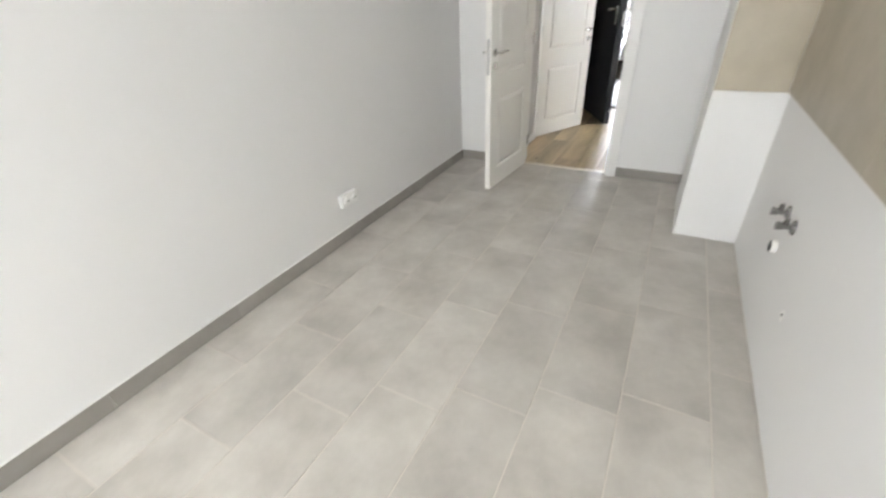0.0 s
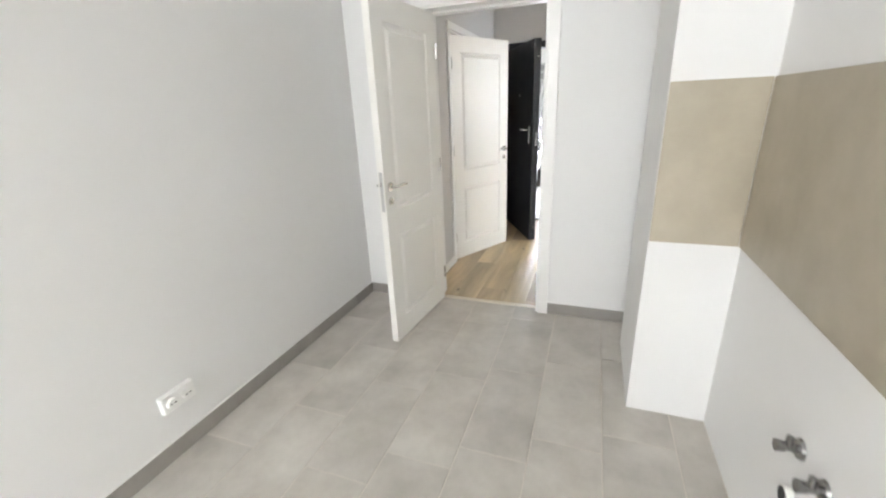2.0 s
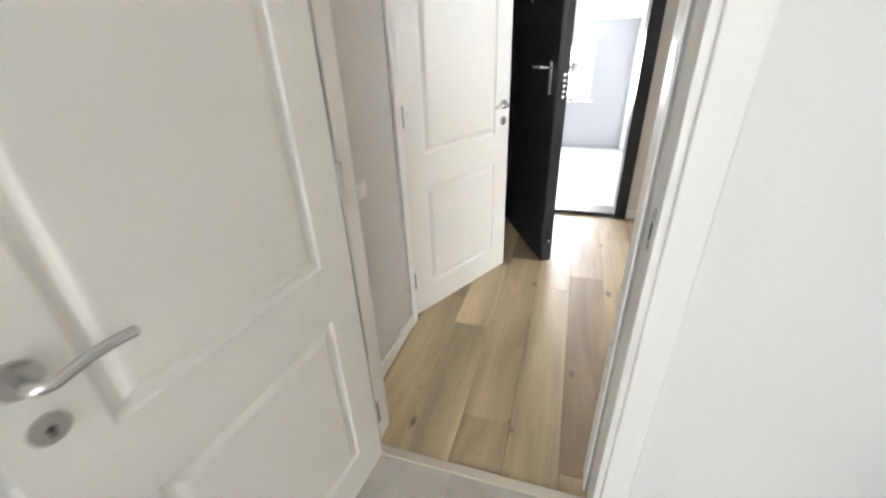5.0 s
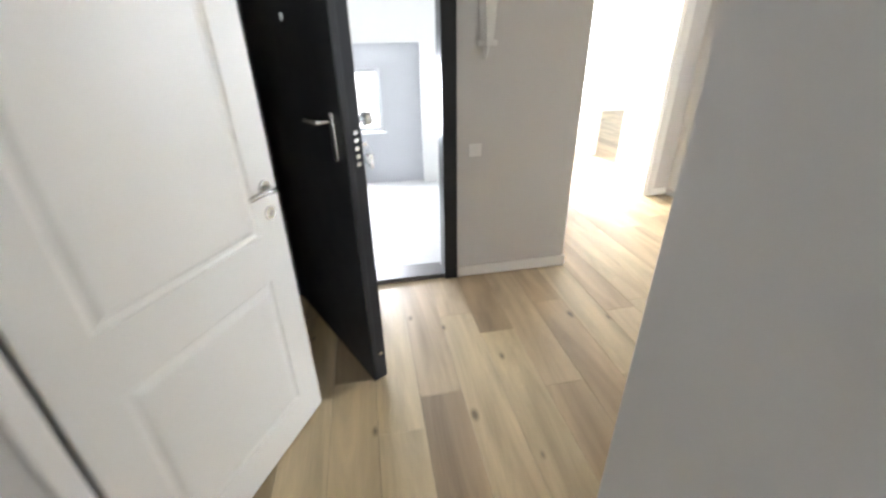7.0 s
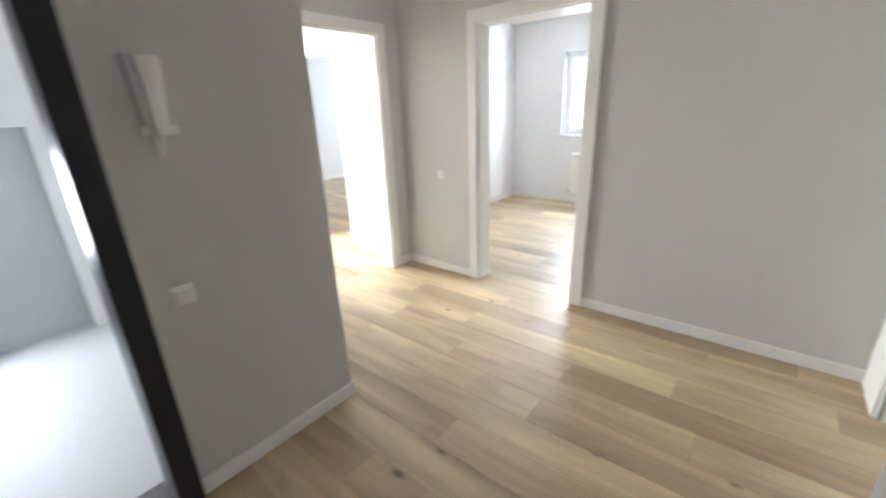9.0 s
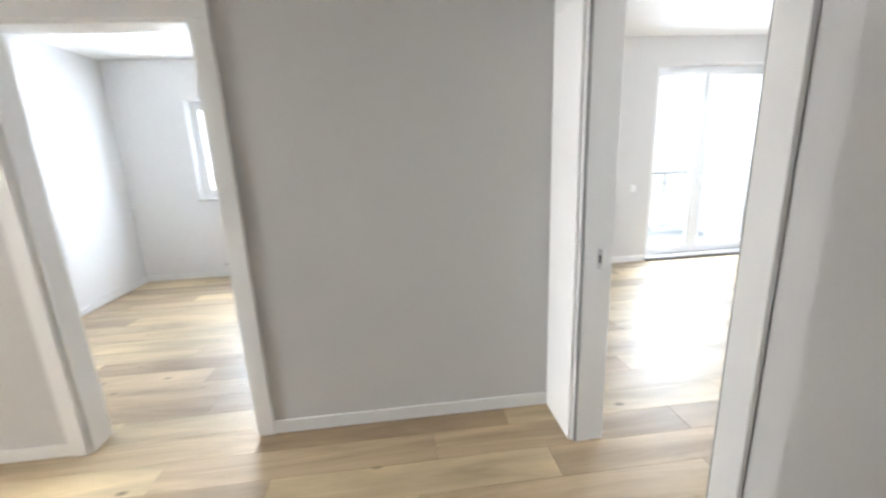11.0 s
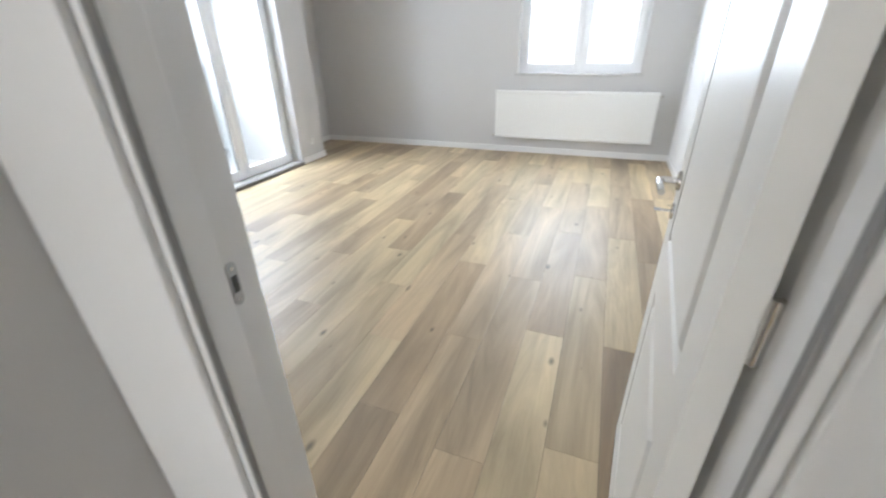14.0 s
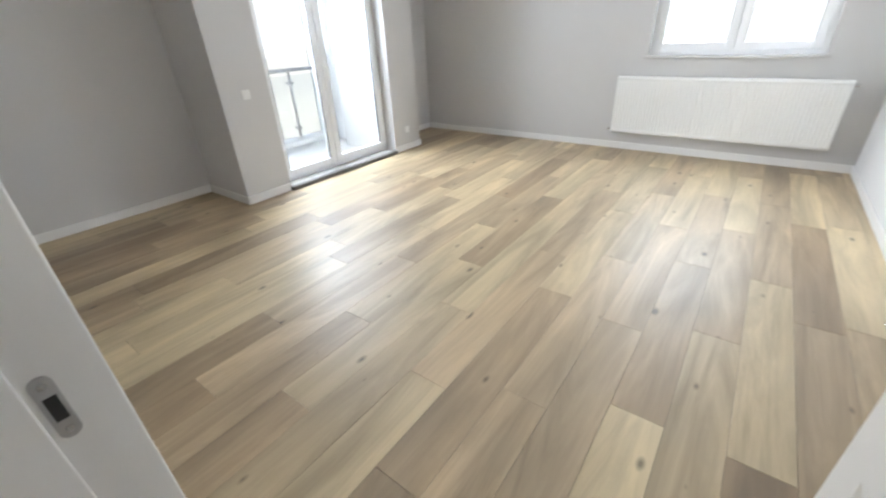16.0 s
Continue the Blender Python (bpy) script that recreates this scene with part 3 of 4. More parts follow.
# ---- skirting ----
def skirting(name, runs, material, label, h=0.078, t=0.014):
    """Boards along wall faces; each run: (axis, face, from, to, way into the room)."""
    root = thing(name, label, "skirting board", kind="structure")
    for axis, f, a, b, way in runs:
        bm = bmesh.new()
        p, q = (f + 0.001, f + t) if way > 0 else (f - t, f - 0.001)
        if axis == "x":
            box(bm, p, q, a, b, 0.002, h, 0.004, 2)
        else:
            box(bm, a, b, p, q, 0.002, h, 0.004, 2)
        part("board", bm, material, root)


skirting("baseboard_hall", [("x", XL, 3.86, 4.43, 1), ("x", XL, 5.42, YE - 0.02, 1), ("x", 0.183, 3.86, YN, -1), ("y", YN, 0.169, 1.239, 1),
                            ("x", 1.225, YC, YN, 1), ("y", YC, 1.24, 1.51, 1),
                            ("y", YE, 0.322, XV + 0.013, -1), ("x", XV, YE - 0.013, YA, 1), ("y", YA, XV + 0.014, AO[0] - 0.075, -1),
                            ("y", YA, AO[1] + 0.075, XB, -1), ("x", XB, BO[1] + 0.075, YA - 0.014, -1), ("x", XB, YC + 0.02, BO[0] - 0.075, -1)],
         TRIM_WHITE, "low white painted skirting board")
skirting("baseboard_living", [("x", XC0, YS, 3.70, 1), ("y", YS, XC0 + 0.014, 5.965, 1), ("x", XC1, 2.18, YC1, -1), ("x", 5.965, YS + 0.014, -0.275, -1),
                              ("y", 2.18, 5.369, XC1 - 0.014, 1), ("x", 5.383, 1.75, 2.18, -1), ("x", 5.383, -0.275, 0.185, -1),
                              ("y", -0.275, 5.369, 5.951, -1), ("y", YC1, 2.50, XC1 - 0.014, -1), ("y", YC1, 1.225, 1.58, -1), ("x", 1.225, 3.71, YC1 - 0.014, 1)],
         TRIM_WHITE, "low white painted skirting board")
skirting("baseboard_bedroom", [("y", YR, XB1, XR, -1), ("x", XR, YC, YR - 0.014, -1), ("x", XB1, BO[1] + 0.075, YR - 0.014, 1),
                               ("x", XB1, YC, BO[0] - 0.075, 1), ("y", YF, XB1, 8.0, -1)], TRIM_WHITE, "low white painted skirting board")
skirting("baseboard_corridor", [("x", XB, YA1, DO[0] - 0.075, -1), ("x", XB, DO[1] + 0.075, 10.9, -1), ("x", XV, YA1, 10.9, 1)],
         TRIM_WHITE, "low white painted skirting board")


def skirting_tiles(name, runs):
    root = thing(name, "grey cement-look tile skirting along the kitchen walls", "skirting tiles", kind="structure")
    for axis, f, a, b, way in runs:
        at = a
        while at < b - 0.01:
            to = min(at + 0.6, b)
            p, q = (f + 0.001, f + 0.01) if way > 0 else (f - 0.01, f - 0.001)
            bm = bmesh.new()
            if axis == "x":
                box(bm, p, q, at + 0.001, to - 0.001, 0.003, 0.085)
            else:
                box(bm, at + 0.001, to - 0.001, p, q, 0.003, 0.085)
            part("tile", bm, SKIRT, root)
            at = to
        p, q = (f + 0.001, f + 0.009) if way > 0 else (f - 0.009, f - 0.001)
        dims = (p, q, a, b) if axis == "x" else (a, b, p, q)
        part("caulk", solid(*dims, 0.0855, 0.092, bevel=0.002, segments=1), TRIM_WHITE, root, "thin bead of white caulk")


skirting_tiles("baseboard_kitchen", [("x", XK0, -2.6, KY, 1), ("y", KY, XK0 + 0.011, KO[0] - 0.056, -1), ("y", KY, KO[1] + 0.056, XK1, -1), ("x", XK1, 3.38, KY - 0.011, -1)])


# ---- windows ----
def window_unit(name, label, axis, face, depth, span, z0, z1, sashes, sill_way, sill=True, handle=-1, door=False):
    """A white PVC window: outer frame, sashes with panes, handle, sill. depth: from the room side outwards (signed)."""
    root = thing(name, label, "balcony door" if door else "window", kind="structure")
    sg = 1 if depth > 0 else -1

    def put(nm, a, b, d0, d1, lo, hi, mat, bevel=0.004, parent=root, lab=""):
        p, q = sorted((face + sg * d0, face + sg * d1))
        bm = solid(p, q, a, b, lo, hi, bevel=bevel) if axis == "x" else solid(a, b, p, q, lo, hi, bevel=bevel)
        return part(nm, bm, mat, parent, lab)
    a0, a1 = span
    fw = 0.055
    d = abs(depth)
    put("frame_side", a0, a0 + fw, d, d + 0.07, z0, z1, FRAME_WHITE)
    put("frame_side", a1 - fw, a1, d, d + 0.07, z0, z1, FRAME_WHITE)
    put("frame_bottom", a0 + fw, a1 - fw, d, d + 0.07, z0, z0 + fw, FRAME_WHITE)
    put("frame_top", a0 + fw, a1 - fw, d, d + 0.07, z1 - fw, z1, FRAME_WHITE)
    n = len(sashes) - 1
    sw = 0.07
    for a in sashes[1:-1]:
        put("mullion", a - 0.035, a + 0.035, d + 0.0445, d + 0.07, z0 + fw, z1 - fw, FRAME_WHITE)
    for k in range(n):
        s0, s1 = sashes[k] + 0.003, sashes[k + 1] - 0.003
        q0, q1 = z0 + fw - 0.012, z1 - fw + 0.012
        e = d - 0.016
        side = put("sash", s0, s0 + sw, e, e + 0.06, q0, q1, FRAME_WHITE)
        put("rail", s1 - sw, s1, e, e + 0.06, q0, q1, FRAME_WHITE, parent=side)
        put("rail", s0 + sw, s1 - sw, e, e + 0.06, q0, q0 + sw, FRAME_WHITE, parent=side)
        put("rail", s0 + sw, s1 - sw, e, e + 0.06, q1 - sw, q1, FRAME_WHITE, parent=side)
        g = put("pane", s0 + sw - 0.006, s1 - sw + 0.006, e + 0.024, e + 0.036, q0 + sw - 0.006, q1 - sw + 0.006, GLASS, 0.0, side)
        g.visible_shadow = False
        put("gasket_gap", s0 + sw - 0.001, s0 + sw + 0.004, e + 0.004, e + 0.02, q0 + sw, q1 - sw, RUBBER_GAP, 0.0, side)
        put("gasket_gap", s1 - sw - 0.004, s1 - sw + 0.001, e + 0.004, e + 0.02, q0 + sw, q1 - sw, RUBBER_GAP, 0.0, side)
        if k == handle:
            zc = (z0 + z1) / 2 if not door else 1.06
            hp = (sashes[k] + 0.035) if k else (sashes[k + 1] - 0.035)
            bm = bmesh.new()
            fx = face + sg * e
            def at(a, dd, z):
                return (fx - sg * dd, a, z) if axis == "x" else (a, fx - sg * dd, z)
            rod(bm, at(hp, 0, zc), at(hp, 0.03, zc), 0.010)
            tube(bm, [at(hp, 0.03, zc + 0.005), at(hp, 0.042, zc), at(hp, 0.045, zc - 0.02), at(hp, 0.045, zc - 0.13)], 0.0095, 12)
            part("handle", bm, PLASTIC, side, "white window handle", True)
    return root


w1 = window_unit("window_1", "white PVC double window over the radiator", "y", YS, -0.09, (1.50, 2.95), 1.0, 2.3, (1.54, 2.20, 2.91), 1, handle=0)
part("window_sill", solid(1.47, 2.98, YS - 0.11, YS + 0.03, 0.972, 0.999, bevel=0.004), MARBLE, w1, "pale window sill")
w2 = window_unit("window_2", "white PVC double balcony door with glass panes", "x", 5.383, 0.15, (0.20, 1.735), 0.035, 2.3, (0.245, 1.015, 1.69), 1, handle=0, door=True)
part("window_sill", solid(5.408, 5.73, 0.202, 1.733, 0.0, 0.032, bevel=0.003), MARBLE, w2, "pale marble door sill")
part("threshold_edge", solid(5.345, 5.407, 0.202, 1.733, 0.0, 0.034, bevel=0.002), STONE, w2, "dark stone edge of the sill")
w3 = window_unit("window_3", "bright white PVC bedroom window", "x", XR, 0.08, (5.95, 7.18), 1.0, 2.15, (5.99, 6.56, 7.14), -1)
part("window_sill", solid(XR - 0.03, XR + 0.06, 5.93, 7.20, 0.975, 0.999, bevel=0.004), MARBLE, w3)
w4 = window_unit("window_4", "white PVC kitchen window", "y", -2.6, -0.08, (-1.05, 0.65), 0.9, 2.3, (-1.01, -0.2, 0.61), 1)
w5 = window_unit("window_5", "white PVC corridor window", "y", 10.9, 0.05, (1.2, 2.6), 0.6, 2.3, (1.24, 1.9, 2.56), -1)
# assumed window, out of view, placed around the far room's added lamp
w6 = window_unit("window_6", "unseen white PVC window added to light the far room", "x", 8.0, 0.05, (9.7, 11.5), 0.9, 2.3, (9.74, 10.6, 11.46), -1)


# ---- loose and fixed things ----
def radiator(name, label, axis, x0, x1, face, z0, z1, way, pitch=0.0333):
    """A ribbed panel radiator: pressed front panel, side covers, top grille, valve."""
    root = thing(name, label, "radiator")
    t = 0.075
    gap = 0.035
    f = face + way * (gap + t)

    def P(a, d, z):
        return (a, face + way * d, z) if axis == "y" else (face + way * d, a, z)
    # front panel with pressed vertical ribs
    bm = bmesh.new()
    n = int((x1 - x0 - 0.03) / pitch)
    prof = []
    start = (x0 + x1 - n * pitch) / 2
    prof.append((x0, 0))
    for k in range(n):
        a = start + k * pitch
        for u, dep in ((0.12, 0), (0.28, -0.006), (0.72, -0.006), (0.88, 0)):
            prof.append((a + u * pitch, dep))
    prof.append((x1, 0))
    rows = ((z0, -0.01), (z0 + 0.012, 0), (z0 + 0.028, 0), (z0 + 0.045, 1), (z1 - 0.045, 1), (z1 - 0.028, 0), (z1 - 0.012, 0), (z1, -0.01))
    grid = []
    for z, k in rows:
        line = []
        for a, dep in prof:
            d = gap + t + (dep if k == 1 else (k if k < 0 else 0))
            line.append(bm.verts.new(P(a, d, z)))
        grid.append(line)
    for r0, r1 in zip(grid, grid[1:]):
        for k in range(len(prof) - 1):
            bm.faces.new((r0[k], r0[k + 1], r1[k + 1], r1[k]))
    part("front_panel", bm, RADIATOR, root, "white ribbed front panel")

    def slab(nm, a, b, d0, d1, lo, hi, mat=RADIATOR, bev=0.003):
        lo3, hi3 = P(a, d0, lo), P(b, d1, hi)
        return part(nm, solid(min(lo3[0], hi3[0]), max(lo3[0], hi3[0]), min(lo3[1], hi3[1]), max(lo3[1], hi3[1]), lo, hi, bevel=bev), mat, root)
    slab("back_panel", x0 + 0.005, x1 - 0.005, gap, gap + 0.02, z0 + 0.005, z1 - 0.01)
    slab("side_cover", x0 - 0.001, x0 + 0.002, gap, gap + t - 0.008, z0 + 0.02, z1 - 0.006, bev=0.0008)
    slab("side_cover", x1 - 0.002, x1 + 0.001, gap, gap + t - 0.008, z0 + 0.02, z1 - 0.006, bev=0.0008)
    slab("top_grille", x0, x1, gap, gap + t - 0.010, z1 - 0.004, z1 + 0.002, bev=0.001)
    slab("bracket", x0 + 0.25, x0 + 0.29, 0.0, gap, z0 + 0.1, z1 - 0.1, bev=0.002)
    slab("bracket", x1 - 0.29, x1 - 0.25, 0.0, gap, z0 + 0.1, z1 - 0.1, bev=0.002)
    for a, z in ((x0 - 0.022, z1 - 0.04), (x1 + 0.012, z0 + 0.03)):
        bm = bmesh.new()
        rod(bm, P(a - 0.015, gap + 0.04, z), P(a + 0.03, gap + 0.04, z), 0.011, None, 14)
        rod(bm, P(a, gap + 0.04, z), P(a, 0.002, z), 0.008, None, 12)
        part("valve", bm, CHROME, root, "small nickel valve", True)
    return root


radiator("radiator", "long white ribbed panel radiator hung under the window", "y", 1.255, 3.192, YS, 0.207, 0.802, 1)
radiator("radiator", "white panel radiator under the bedroom window", "x", 6.0, 6.95, XR, 0.15, 0.75, -1)


def wall_plate(name, label, category, m, kind="switch", size=0.075):
    """A plate on a wall: local x across, z up, y out of the wall."""
    root = thing(name, label, category, m)
    s = size / 2
    w = s * (1.9 if kind == "double" else 1)
    deep = 0.02 if kind == "double" else 0.0
    part("cover", solid(-w, w, 0.0, 0.010 + deep, -s, s, bevel=0.004, segments=3), PLASTIC, root)
    if kind == "switch":
        part("rocker", solid(-s * 0.7, s * 0.7, 0.009, 0.014, -s * 0.7, s * 0.7, bevel=0.003), PLASTIC, root)
    else:
        for cx in ((-0.036, 0.036) if kind == "double" else (0.0,)):
            bm = bmesh.new()
            rod(bm, (cx, 0.0095 + deep, 0), (cx, 0.022 + deep, 0), 0.024, 0.022, 24)
            insert = part("insert", bm, PLASTIC, root, "round socket insert", True)
            for dx in (-0.0095, 0.0095):
                bm = bmesh.new()
                rod(bm, (cx + dx, 0.0215 + deep, 0), (cx + dx, 0.0228 + deep, 0), 0.004, None, 10)
                part("pin_hole", bm, DARK, insert)
    return root


wall_plate("wall_socket", "white double socket low on the white kitchen wall", "socket", pose(XK0, 1.925, 0.285, 0, 0, -90), "double", 0.08)
wall_plate("light_switch", "white light switch on the hall wall by the entrance", "light switch", pose(0.432, YE, 0.855, 0, 0, 180))
wall_plate("light_switch", "white light switch beside the kitchen doorway in the hall", "light switch", pose(XL, 4.09, 0.88, 0, 0, -90), size=0.06)
wall_plate("wall_socket", "white socket low on the pier beside the balcony door", "socket", pose(5.383, -0.04, 0.25, 0, 0, 90), "single", 0.075)
wall_plate("light_switch", "white light switch on the pier beside the balcony door", "light switch", pose(5.383, 1.96, 0.92, 0, 0, 90), size=0.075)
wall_plate("light_switch", "small white light switch beside the bedroom doorway", "light switch", pose(XB, 6.85, 0.90, 0, 0, 90), size=0.07)
wall_plate("wall_socket", "white socket on the beige kitchen splashback", "socket", pose(XK1 - 0.013, 1.165, 1.11, 0, 0, 90), "single", 0.08)

# splashback of beige tiles along the kitchen wall and the duct
splash = thing("splashback", "beige stone-look tile splashback on the kitchen wall", "splashback", kind="structure")
y = 2.773
while y > -1.0:
    part("tile", solid(XK1 - 0.012, XK1 - 0.001, y - 1.1995, y - 0.0005, 0.872, 1.497, bevel=0.001, segments=1), SPLASH, splash)
    y -= 1.2
part("tile", solid(0.581, XK1 - 0.013, 2.774, 2.785, 0.872, 1.497, bevel=0.001, segments=1), SPLASH, splash)


def angle_valve(label, y, z):
    root = thing("angle_valve", label, "valve", pose(XK1, y, z, 0, 0, 90), "kitchen pipe stubs")
    bm = bmesh.new()
    rod(bm, (0, 0, 0), (0, 0.008, 0), 0.03, 0.026, 24)
    part("rosette", bm, VALVE, root, "", True)
    bm = bmesh.new()
    rod(bm, (0, 0.006, 0), (0, 0.037, 0), 0.011, None, 16)
    rod(bm, (0, 0.029, 0), (0, 0.029, 0.035), 0.010, 0.008, 14)
    part("body", bm, VALVE, root, "", True)
    bm = bmesh.new()
    rod(bm, (0, 0.037, 0), (0, 0.058, 0), 0.015, 0.017, 10)
    part("knob", bm, VALVE, root, "", True)


angle_valve("chrome angle valve on the white kitchen wall", 2.065, 0.540)
angle_valve("chrome angle valve on the white kitchen wall", 1.935, 0.537)
root = thing("drain_pipe", "short white drain pipe stub in the kitchen wall", "pipe", pose(XK1, 2.045, 0.39, 0, 0, 90), "kitchen pipe stubs")
bm = bmesh.new()
tube(bm, [(0, 0, 0), (0, 0.02, 0)], 0.026, 24, False)
tube(bm, [(0, 0.02, 0), (0, 0, 0)], 0.0225, 24, False)
part("sleeve", bm, PLASTIC, root, "white plastic sleeve", True)
# dark disc across the mouth paints the shade inside the pipe
bm = bmesh.new()
rod(bm, (0, 0.015, 0), (0, 0.0205, 0), 0.0245, None, 24)
part("bore", bm, DARK, root)
root = thing("cable_outlet", "white cable outlet low on the kitchen wall", "outlet", pose(XK1, 1.655, 0.315, 0, 0, 90))
bm = bmesh.new()
rod(bm, (0, 0, 0), (0, 0.004, 0), 0.022, 0.02, 24)
part("cover", bm, PLASTIC, root, "", True)
bm = bmesh.new()
rod(bm, (0, 0.003, 0.004), (0, 0.0055, 0.004), 0.006, None, 12)
part("hole", bm, DARK, root)

# intercom handset beside the entrance
root = thing("intercom", "white intercom handset on the greige hall wall by the entrance", "intercom", pose(0.485, YE, 1.53, 0, 0, 180))
def tapered(bm, rows, n=4):
    """A rounded block lofted through rows of (z, half width, front, back)."""
    rings = []
    for z, w, f, k in rows:
        c = min(w, (f - k)) * 0.35
        pts = [(-w, k), (w, k), (w, f - c), (w - c * 0.3, f - c * 0.3), (w - c, f), (-w + c, f), (-w + c * 0.3, f - c * 0.3), (-w, f - c)]
        rings.append([bm.verts.new((x, y, z)) for x, y in pts])
    for a, b in zip(rings, rings[1:]):
        for k in range(len(a)):
            bm.faces.new((a[k], a[(k + 1) % len(a)], b[(k + 1) % len(b)], b[k]))
    bm.faces.new(rings[0][::-1])
    bm.faces.new(rings[-1])
    return bm


part("base", tapered(bmesh.new(), ((-0.115, 0.03, 0.02, 0), (-0.105, 0.034, 0.024, 0), (0.1, 0.05, 0.026, 0), (0.112, 0.047, 0.02, 0))), PLASTIC, root, "", True)
part("cradle", solid(-0.055, 0.055, 0.001, 0.028, -0.125, -0.095, bevel=0.006, segments=3), PLASTIC, root, "", True)
part("handset", tapered(bmesh.new(), ((-0.12, 0.014, 0.05, 0.03), (-0.1, 0.02, 0.058, 0.028), (-0.06, 0.02, 0.056, 0.034), (0.05, 0.028, 0.056, 0.034),
                                      (0.08, 0.033, 0.062, 0.027), (0.108, 0.034, 0.058, 0.027))), PLASTIC, root, "white tapered handset", True)
bm = bmesh.new()
tube(bm, [(0.0, 0.035, -0.115), (0.004, 0.036, -0.15), (0.01, 0.03, -0.183), (0.016, 0.02, -0.17), (0.014, 0.012, -0.12)], 0.006, 8)
part("cord", bm, PLASTIC, root, "white cord", True)

# metal strip between tile and planks
structure("threshold_kitchen", solid(KO[0] + 0.03, KO[1] - 0.03, 3.70, 3.735, 0.0, 0.007, bevel=0.002), CHAMPAGNE, "thin champagne aluminium threshold strip", "threshold")

# ---- stairwell behind the entrance ----
structure("floor_landing", solid(-2.4, 1.0, YE1 - 0.02, 8.4, -0.2, 0.0), LANDING, "pale polished stair landing", "floor")
wall("wall_stairwell_back", "y", 8.4, 8.55, -0.46, 0.94, STAIR_GREY, "grey painted stairwell wall", [(-0.43, 0.0, 0.58, 1.21)], 0.0, 4.2)
wall("wall_stairwell_west", "x", -2.55, -2.4, YE1, 11.0, RENDER, "white stairwell wall", z1=4.2)
wall("wall_stairwell_far", "y", 11.0, 11.15, -2.55, -0.46, RENDER, "white stairwell wall", z1=4.2)
wall("wall_stairwell_east", "x", 0.80, 0.939, YE1, 8.4, RENDER, "white stairwell wall", z1=4.2)
wall("wall_stairwell_side", "x", -0.46, -0.34, 8.585, 11.0, RENDER, "white stairwell wall", z1=4.2)
structure("wall_stairwell_front", solid(-2.4, 0.80, YE1, YE1 + 0.01, 2.1, 4.2), RENDER, "white stairwell wall", "wall")
structure("wall_stairwell_beam", solid(-0.42, 0.80, 8.2, 8.4, 1.44, 2.5), RENDER, "white soffit above the stairwell window", "wall")
structure("wall_stairwell_column", solid(0.42, 0.80, 8.3, 8.4, 0, 1.44), RENDER, "white stairwell column", "wall")
structure("ceiling_stairwell", solid(-2.55, 0.94, YE1, 11.15, 4.2, 4.3), CEILING, "white stairwell ceiling", "ceiling")
sw = thing("window_7", "bright small stairwell window", "window", kind="structure")
for nm, dims in (("frame_side", (-0.43, -0.39, 8.44, 8.5, 0.58, 1.21)), ("frame_side", (-0.04, 0.0, 8.44, 8.5, 0.58, 1.21)),
                 ("frame_top", (-0.39, -0.04, 8.44, 8.5, 1.17, 1.21)), ("frame_bottom", (-0.39, -0.04, 8.44, 8.5, 0.58, 0.62)),
                 ("window_sill", (-0.47, 0.03, 8.37, 8.44, 0.555, 0.58))):
    part(nm, solid(*dims, bevel=0.003), FRAME_WHITE, sw)
flight = thing("staircase", "pale concrete stair flight rising from the landing", "stairs", kind="structure")
for k in range(13):
    y0, z1 = 6.85 + 0.29 * k, 0.17 * (k + 1)
    step = part("step", solid(-1.65, -0.5, y0 + 0.012, y0 + 0.31, max(0.0, 0.17 * k - 0.12), z1 - 0.032, bevel=0.004), STAIR_RISER, flight, "grey riser")
    part("tread", solid(-1.66, -0.49, y0 - 0.02, y0 + 0.29, z1 - 0.031, z1, bevel=0.006), LANDING, step, "pale stone tread")
rail = thing("stair_railing", "slim steel stair railing beside the flight", "railing")
bm = bmesh.new()
tube(bm, [(-0.28, 6.64, 0.0), (-0.275, 6.64, 0.7), (-0.265, 6.65, 0.98), (-0.27, 6.68, 1.06), (-0.30, 6.72, 1.10), (-0.42, 6.86, 1.15), (-0.47, 6.95, 1.19), (-0.47, 10.4, 3.2)], 0.016, 12)
part("handrail", bm, SATIN, rail, "bent steel handrail", True)
for k in range(0, 12):
    bm = bmesh.new()
    yy = 6.85 + 0.29 * k + 0.15
    rod(bm, (-0.54, yy, 0.17 * (k + 1)), (-0.54, yy, 0.17 * (k + 1) + 0.93), 0.008, None, 10)
    part("baluster", bm, SATIN, rail, "", True)
bm = bmesh.new()
tube(bm, [(-0.54, 6.9, 0.62), (-0.54, 10.4, 2.66)], 0.010, 10)
part("mid_rail", bm, SATIN, rail, "", True)
for z in (0.56, 0.71, 0.86):
    bm = bmesh.new()
    rod(bm, (-0.276, 6.645, z), (-0.54, 6.99, z + 0.01), 0.006, None, 10)
    part("guard_bar", bm, SATIN, rail, "thin steel guard bar", True)
bm = bmesh.new()
rod(bm, (-0.28, 6.64, 0), (-0.28, 6.64, 0.012), 0.045, 0.042, 20)
part("foot_plate", bm, SATIN, rail, "", True)

# ---- balcony and outside ----
structure("balcony_floor", solid(XC1, 7.15, -0.3, 3.2, -0.18, 0.0), BALCONY, "pale tiled balcony floor", "balcony")
structure("wall_balcony_side", solid(XC1 + 0.2, 7.15, -0.22, -0.05, 0.0, 3.0), RENDER, "white rendered balcony side wall", "wall")
structure("balcony_kerb", solid(6.9, 7.15, -0.049, 3.2, 0.0, 0.07, bevel=0.006), RENDER, "low white rendered kerb along the balcony edge", "balcony")
rail = thing("balcony_railing", "steel balcony railing with round posts and glass", "railing")
